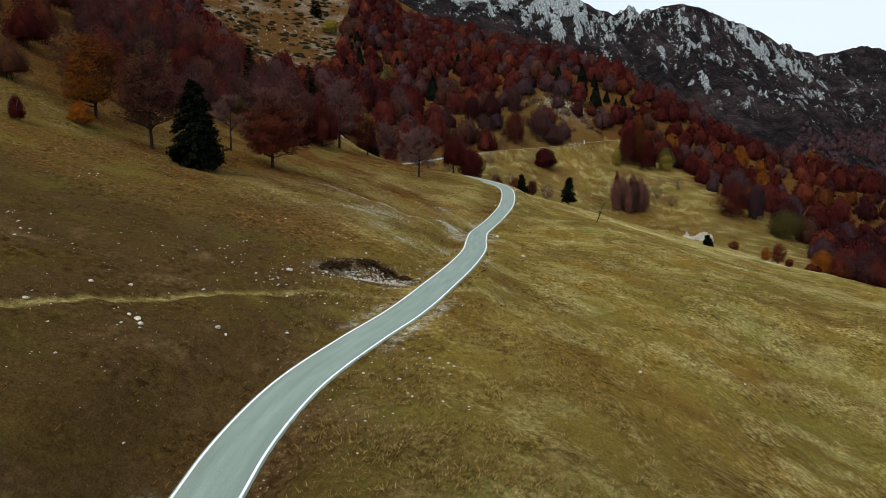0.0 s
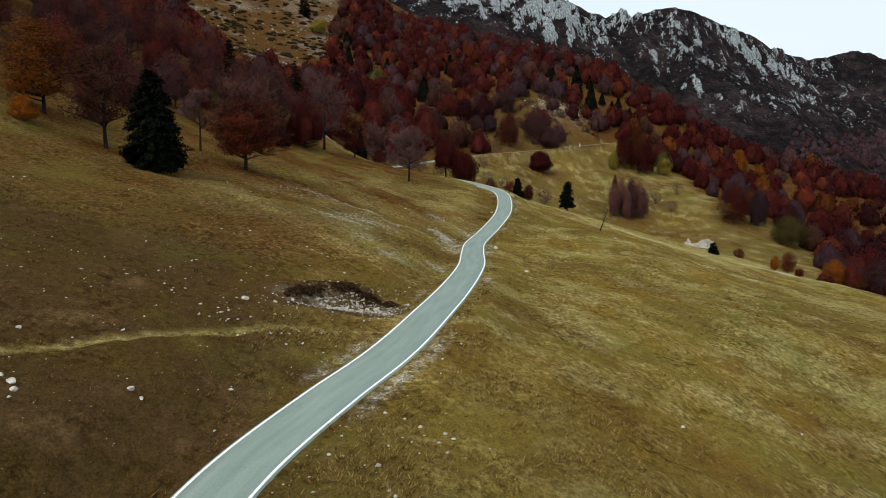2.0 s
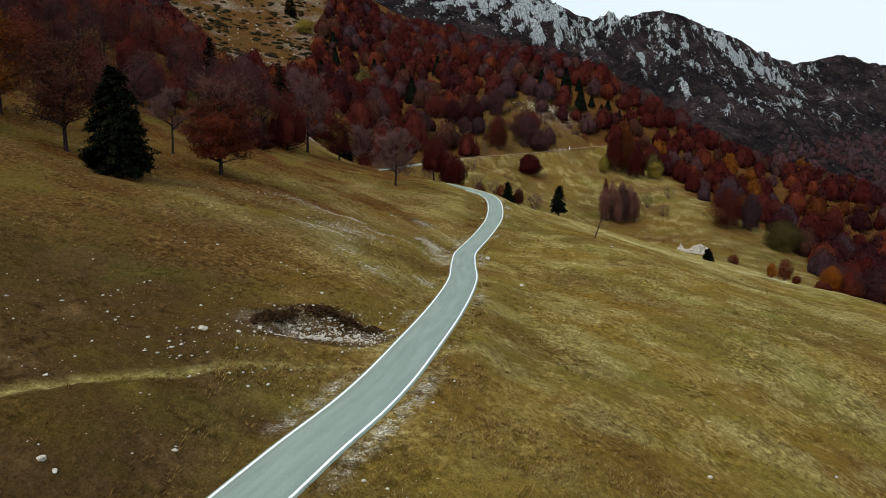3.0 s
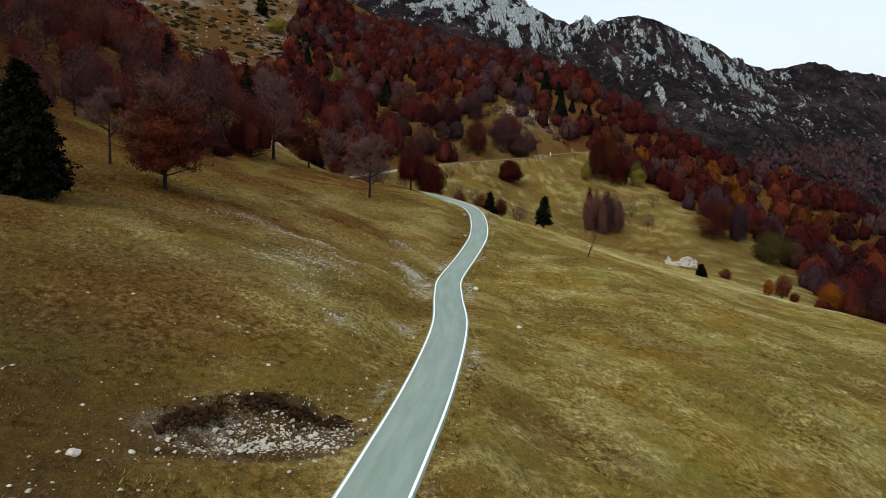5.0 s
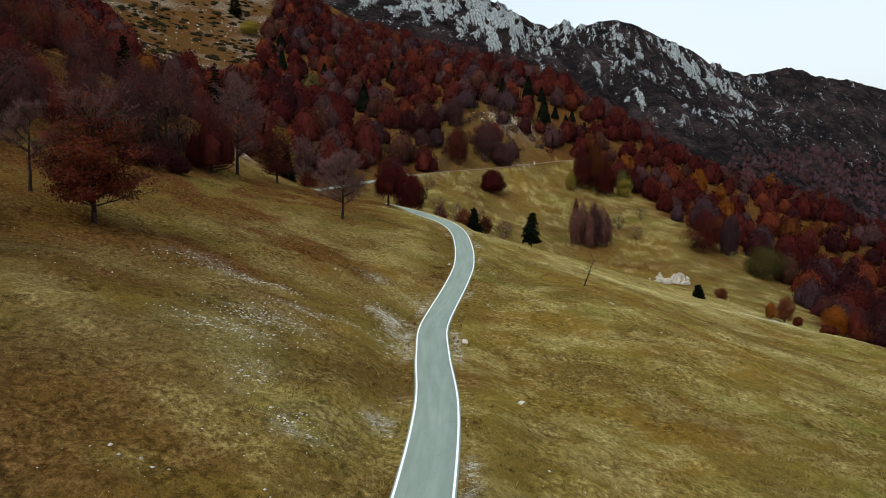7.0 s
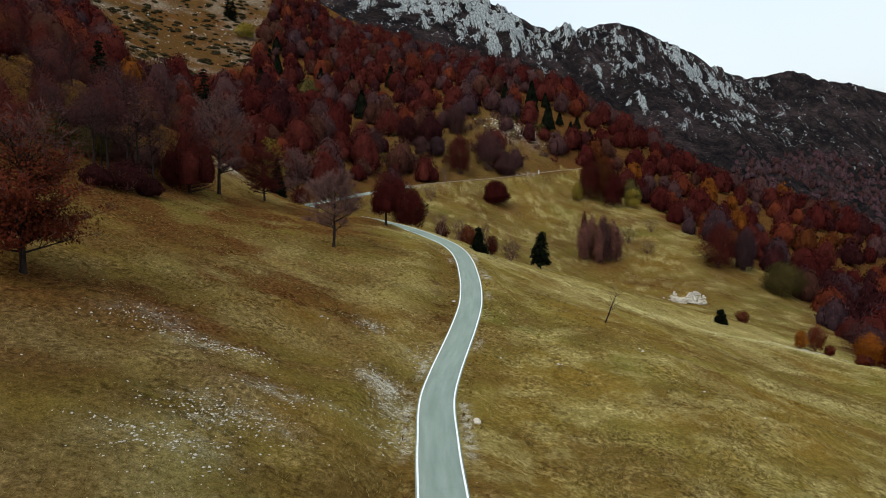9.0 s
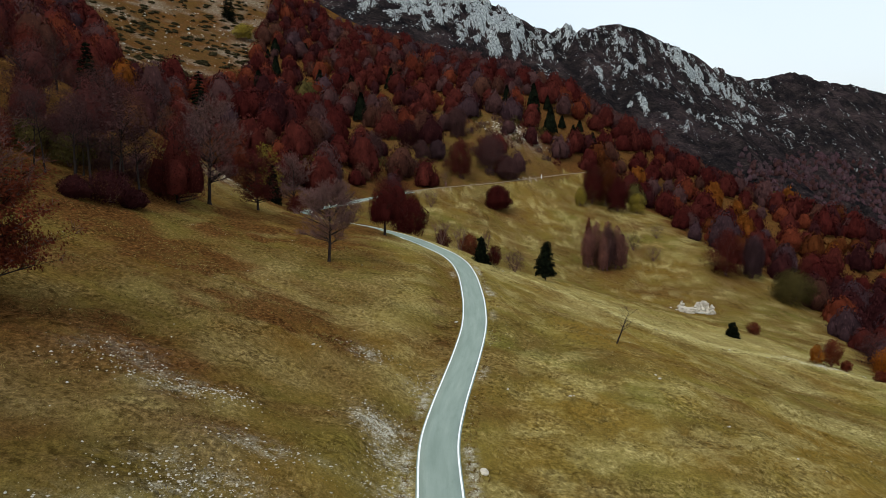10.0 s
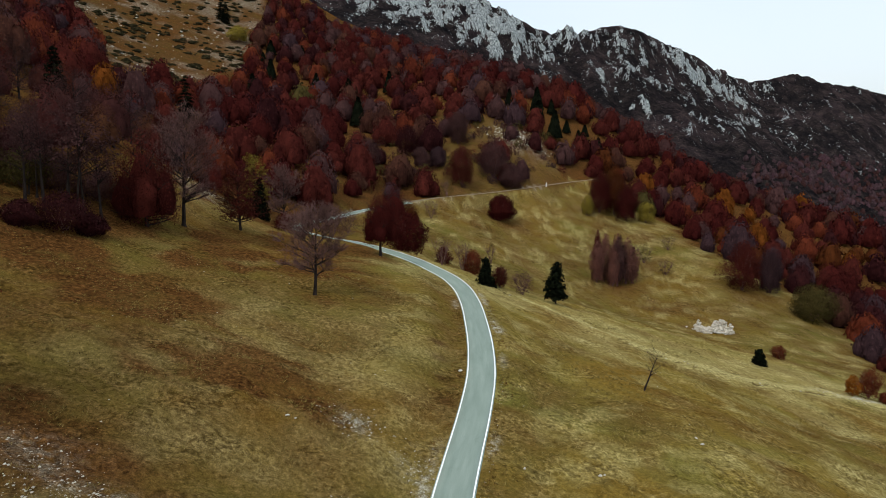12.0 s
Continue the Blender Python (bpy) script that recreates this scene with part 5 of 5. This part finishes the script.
for x, y, size in ((-14.3, 75.8, 0.85), (-21, 53.2, 0.75), (-20.5, 52.5, 0.6), (-21.7, 53.6, 0.45), (35, 81.6, 0.5), (20.5, 72.4, 0.45), (-16.2, 56.2, 0.6), (-15.6, 56.0, 0.4), (16.1, 108, 0.3),
                   (14.2, 110.8, 0.3), (43.5, 183.3, 0.6), (44, 186, 0.55), (27.8, 172.8, 0.7), (28.4, 173.2, 0.4), (20.1, 173, 0.5), (-3.3, 175.2, 0.6), (-2.5, 175.0, 0.4), (-8, 92.5, 0.4),
                   (-12, 61, 0.45), (-3.6, 75.0, 0.3), (13.0, 147.5, 1.3), (15.5, 127, 0.75), (16, 127.8, 0.5), (-24, 60, 0.5), (-26, 57.5, 0.6), (-19.5, 64, 0.4), (-27.5, 51, 0.6), (17.2, 200.4, 0.8), (46, 168, 0.5), (50, 160, 0.4)):
    tagged(stone_at("stone", x, y, size * 0.72, sink=0.2, shapes=ROCKS), "pale limestone rock lying in the grass", "rock", "stones in the pasture")

V, F, count = [], [], 0


def litter_stones(xs, ys, sizes):
    """Loose small stones, joined with the rest."""
    global count
    for x, y, z, s in zip(xs, ys, height(xs, ys), sizes):
        k = rng.randint(7)
        a = rng.uniform(0, 6.28)
        v = STONE_V[k] * s
        V.append(np.stack([v[:, 0] * math.cos(a) - v[:, 1] * math.sin(a) + x, v[:, 0] * math.sin(a) + v[:, 1] * math.cos(a) + y, v[:, 2] * rng.uniform(0.5, 1.0) + z + s * 0.06], 1))
        F.append(STONE_F[k] + count)
        count += len(v)


def scatter(n, x0, x1, y0, y1, small, big, chance=None):
    xs, ys = rng.uniform(x0, x1, n), rng.uniform(y0, y1, n)
    ok = near_road(xs, ys)[0] > 2.6
    if chance is not None:
        ok &= rng.uniform(0, 1, n) < chance(xs, ys)
    xs, ys = xs[ok], ys[ok]
    litter_stones(xs, ys, small + (big - small) * rng.uniform(0, 1, len(xs)) ** 5)


clumped = lambda xs, ys: smooth(0.0, 0.7, fractal(xs, ys, 9, 111, 3))
scatter(3000, -45, 4, 36, 100, 0.06, 0.40, clumped)
scatter(420, -34, -4, 36, 78, 0.07, 0.28)
scatter(1500, -40, 12, 100, 240, 0.05, 0.26, clumped)
scatter(1100, 10, 100, 50, 250, 0.05, 0.26, clumped)
for tx, ty, rx, ry, _, n in PATCHES:
    litter_stones(rng.normal(tx, rx * 0.75, 2 * n), rng.normal(ty, ry * 0.75, 2 * n), 0.05 + 0.26 * rng.uniform(0, 1, 2 * n) ** 5)
sx, sy = rng.uniform(-280, -70, 1900), rng.uniform(430, 1000, 1900)
ok = wooded(sx, sy)[1] > 0.5
litter_stones(sx[ok], sy[ok], 0.5 + 2.6 * rng.uniform(0, 1, ok.sum()) ** 4)
su, sv = rng.normal(0.3, 3.4, 1500), rng.normal(-0.8, 1.1, 1500)
litter_stones(-6.5 + 0.75 * su - 0.66 * sv, 84 + 0.66 * su + 0.75 * sv, 0.04 + 0.20 * rng.uniform(0, 1, 1500) ** 3)
sx, sy = rng.normal(92, 8, 240), rng.normal(527, 7, 240)
litter_stones(sx, sy, rng.uniform(0.4, 1.6, 240))
# broken stones along the verge and the ditch
k = rng.randint(40, 380, 420)
verge = ROAD[k, :2] + np.stack([np.gradient(ROAD[:, 1])[k], -np.gradient(ROAD[:, 0])[k]], 1) / 0.8 * rng.uniform(2.4, 3.2, (420, 1))
litter_stones(verge[:, 0], verge[:, 1], rng.uniform(0.05, 0.16, 420))
dx = rng.uniform(38, 150, 220)
litter_stones(dx, DITCH_Y(dx) + rng.normal(0, 0.8, 220), rng.uniform(0.15, 0.6, 220))
tagged(mesh_object("scattered_stones", np.concatenate(V), np.concatenate(F), LIMESTONE), "small pale limestone stones scattered through the grass", "stones", kind="stuff")

# rubble below the eroded bank
rubble = tagged(new("rubble"), "spilled pale stones below an eroded earth bank", "rubble")
rubble.matrix_world = pose(-6.5, 84, ground_at(-6.5, 84))
bpy.context.view_layer.update()
for _ in range(300):
    u, v = rng.normal(0.0, 3.2), rng.normal(-0.5, 1.2)
    x, y = -6.5 + 0.75 * u - 0.66 * v, 84 + 0.66 * u + 0.75 * v
    if near_road(np.array([x]), np.array([y]))[0][0] < 2.8:
        continue
    s = stone_at("stone", x, y, 0.10 + 0.34 * rng.uniform() ** 4)
    m = s.matrix_world.copy()
    s.parent = rubble
    s.matrix_basis = rubble.matrix_world.inverted() @ m

# the overhanging lip of dark earth above the rubble
lip_v, lip_f, lip = [], [], []
us = np.linspace(-6.8, 6.0, 190)
for i, u in enumerate(us):
    wob = 0.5 * float(fractal(np.array([u]), np.array([3.0]), 2.4, 131, 5, 0.8)[0]) - 0.035 * (u + 1) ** 2 + 1.5
    deep = max(0.0, 1 - abs((u + 0.4) / 6.6) ** 3) * (0.85 + 0.6 * float(fractal(np.array([u]), np.array([9.0]), 0.9, 137, 4, 0.8)[0]))
    spot_at = lambda v: (-6.5 + 0.75 * u - 0.66 * v, 84 + 0.66 * u + 0.75 * v)
    top = ground_at(*spot_at(wob + 0.5))
    for dv, dz in ((0.75, -0.12), (0.5, 0.02), (0.2, 0.04), (0.12, -0.35 * deep), (0.0, -0.75 * deep - 0.1)):
        x, y = spot_at(wob + dv)
        lip_v.append((x, y, top + dz - (0.3 if i in (0, 189) else 0)))
    lip.append((*spot_at(wob + 0.1), top - 0.2, deep))
    if i:
        for j in range(4):
            a = (i - 1) * 5 + j
            lip_f.append((a, a + 1, a + 6, a + 5))
# clods that have broken from it
for _ in range(420):
    x, y, z, deep = lip[rng.randint(len(lip))]
    down = abs(rng.normal(0, 0.45))
    k, big, first = rng.randint(7), rng.uniform(0.12, 0.42) * (0.5 + 0.5 * deep), len(lip_v)
    for p in STONE_V[k] * big:
        lip_v.append((x + 0.66 * down + p[0] + rng.normal(0, 0.06), y - 0.75 * down + p[1], z - 0.55 * down * deep + 1.3 * p[2]))
    lip_f += [tuple(int(q) + first for q in tri) for tri in STONE_F[k]]
tagged(mesh_object("earth_bank", lip_v, lip_f, SOIL), "undercut lip of dark bare earth above the rubble", "bank")

# ---- the ruined stone hut on the lower slope ----
ruin = tagged(new("stone_ruin"), "low broken drystone walls of a ruined hut", "ruin")
rz = ground_at(120.5, 338)
ruin.matrix_world = pose(120.5, 338, rz, rz=12)
for (ax, ay), (bx, by), high in (((-6.5, -2.2), (5.5, -2.6), 1.6), ((5.5, -2.6), (6.5, 2.6), 2.7), ((6.5, 2.6), (-5, 3.2), 3.2), ((-5, 3.2), (-6.5, -2.2), 1.9), ((-1, -2.4), (0.5, 3), 1.9)):
    length = math.hypot(bx - ax, by - ay)
    for c in range(9):
        for s in np.arange(0, length, 0.72):
            t = (s + 0.36 * (c % 2)) / length
            x, y = ax + (bx - ax) * t + rng.normal(0, 0.16), ay + (by - ay) * t + rng.normal(0, 0.16)
            if c * 0.5 > high * (0.6 + 0.4 * math.sin(7.3 * t + ax)) + rng.uniform(-0.3, 0.3) or rng.uniform() < 0.1:
                continue
            w = ruin.matrix_world @ Vector((x, y, 0))
            big = rng.uniform(0.7, 1.15)
            ob = new("stone", STONES[rng.randint(7)])
            ob.parent = ruin
            ob.matrix_basis = pose(x, y, ground_at(w.x, w.y) - rz + 0.2 + c * 0.48, rng.uniform(-35, 35), rng.uniform(-35, 35), rng.uniform(0, 360)) @ Matrix.Diagonal((big * 1.1, big, big, 1))

for _ in range(90):
    x, y = rng.normal(0.5, 3.0), rng.normal(0.6, 1.5)
    big = rng.uniform(0.5, 1.3)
    w = ruin.matrix_world @ Vector((x, y, 0))
    ob = new("stone", STONES[rng.randint(7)])
    ob.parent = ruin
    ob.matrix_basis = pose(x, y, ground_at(w.x, w.y) - rz + 0.15 + 2.2 * rng.uniform(0.2, 1) * math.exp(-(x / 3.5) ** 2 - (y / 1.8) ** 2), rng.uniform(-35, 35), rng.uniform(-35, 35), rng.uniform(0, 360)) @ Matrix.Diagonal((big * 1.1, big, big, 1))

# ---- a pale outcrop in a gap of the wood ----
outcrop = tagged(new("limestone_outcrop"), "bright pale limestone outcrop in a gap between red beeches", "rock")
outcrop.matrix_world = pose(-64, 522, ground_at(-64, 522))
for _ in range(26):
    x, y = rng.normal(0, 2.0), rng.normal(0, 1.4)
    big = rng.uniform(1.2, 3.2)
    ob = new("boulder", ROCKS[rng.randint(5)])
    ob.parent = outcrop
    ob.matrix_basis = pose(x, y, 0.3 + 4.5 * rng.uniform(0.1, 1) * math.exp(-(x / 2.8) ** 2), rng.uniform(-30, 30), rng.uniform(-30, 30), rng.uniform(0, 360)) @ Matrix.Diagonal((big, big * 0.8, big * 0.9, 1))

# ---- a white marker post beside the upper road ----
bm = bmesh.new()
bmesh.ops.create_cone(bm, cap_ends=True, segments=8, radius1=0.20, radius2=0.15, depth=2.0)
me = bpy.data.meshes.new("marker_post")
bm.to_mesh(me)
bm.free()
me.materials.append(PAINT)
post = tagged(new("marker_post", me), "white marker post beside the gravel road", "post")
post.matrix_world = pose(94.5, 467.5, ground_at(94.5, 467.5) + 0.9)


# ---- grass ----
def grass(name, n, x0, x1, y0, y1, tall, mat, label, chance):
    xs, ys = rng.uniform(x0, x1, n), rng.uniform(y0, y1, n)
    ok = (near_road(xs, ys)[0] > 2.3) & (rng.uniform(0, 1, n) < chance(xs, ys))
    xs, ys = xs[ok], ys[ok]
    zs, n, blades = height(xs, ys), len(xs), 9
    a = rng.uniform(0, 6.28, (n, blades))
    root = np.stack([xs, ys, zs], 1)[:, None] + np.stack([np.cos(a), np.sin(a), 0 * a], -1) * rng.uniform(0.02, 0.22, (n, blades, 1))
    out = np.stack([np.cos(a + rng.normal(0, 0.6, a.shape)), np.sin(a + rng.normal(0, 0.6, a.shape)), 0 * a], -1)
    long = tall * rng.uniform(0.45, 1.15, (n, 1, 1)) * rng.uniform(0.7, 1.1, (n, blades, 1))
    tip = root + out * long * rng.uniform(0.6, 1.2, (n, blades, 1)) + np.array([0, 0, 1]) * long * 0.6
    wide = np.stack([-np.sin(a), np.cos(a), 0 * a], -1) * long * 0.11
    v = np.stack([root - wide - [0, 0, 0.04], root + wide - [0, 0, 0.04], tip], 2).reshape(-1, 3)
    f = np.arange(len(v)).reshape(-1, 3)
    return tagged(mesh_object(name, v, f, mat), label, "grass", kind="stuff")


tussock = lambda xs, ys: 0.12 + 0.88 * smooth(-0.1, 0.6, fractal(xs, ys, 6, 121, 3))
grass("meadow_grass", 38000, -5, 100, 36, 240, 0.40, STRAW, "straw-coloured tussocks of dry meadow grass", lambda xs, ys: tussock(xs, ys) * (0.2 + 0.8 * smooth(60, 120, ys)))
grass("slope_grass", 14000, -45, 8, 85, 230, 0.30, STRAW, "straw-coloured tussocks on the upper slope", tussock)
grass("heath_grass", 11000, -42, 2, 34, 95, 0.28, RUST_STRAW, "rusty brown dry grass and bracken", tussock)
by_road = lambda xs, ys: smooth(4.6, 2.6, near_road(xs, ys)[0]) * smooth(-0.6, 0.4, value_noise(xs, ys, 6, 123))
grass("verge_grass", 26000, -22, 30, 30, 260, 0.42, RUST_STRAW, "tall rusty dry grass along the road edge", by_road)

TAWNY = leaf_material("tawny_grass_blades", [(0.0, (0.120, 0.070, 0.020)), (0.5, (0.200, 0.130, 0.040)), (1.0, (0.330, 0.235, 0.085))], False, 0.2)
beside = lambda xs, ys: tussock(xs, ys) * smooth(20, 4, xs) * smooth(2.4, 6, near_road(xs, ys)[0])
grass("rusty_tussocks", 15000, -12, 20, 34, 84, 0.34, TAWNY, "rusty brown heather and grass tussocks below the road", beside)

mounds = lambda xs, ys: 0.9 * np.exp(-(((xs + 1.5) / 4.0) ** 2 + ((ys - 124) / 6.0) ** 2)) + smooth(0.15, 0.55, fractal(xs, ys, 5, 127, 4)) * smooth(-0.3, 0.3, fractal(xs, ys, 30, 129, 2))
DARK_STRAW = leaf_material("dark_tussock_blades", [(0.0, (0.030, 0.020, 0.007)), (0.6, (0.060, 0.042, 0.013)), (1.0, (0.110, 0.080, 0.026))])
grass("dark_tussocks", 66000, -48, 100, 36, 270, 0.25, DARK_STRAW, "dark brown tussocks dotted over the pasture", mounds)
on_lip = lambda xs, ys: np.exp(-((((xs + 6.5) * -0.66 + (ys - 84) * 0.75 - 1.9) / 0.45) ** 2)) * smooth(6.6, 4.8, np.abs((xs + 6.5) * 0.75 + (ys - 84) * 0.66 + 0.4))
grass("bank_grass", 5000, -16, 4, 74, 94, 0.24, DARK_STRAW, "dark ragged grass hanging over the eroded bank", on_lip)
in_line = lambda xs, ys: np.exp(-(((ys - DITCH_Y(xs)) / 0.7) ** 2)) * smooth(-0.5, 0.1, value_noise(xs, ys, 8, 133))
grass("ditch_grass", 22000, 36, 130, 244, 284, 0.6, DARK_STRAW, "dark grass and brambles along the ditch", in_line)
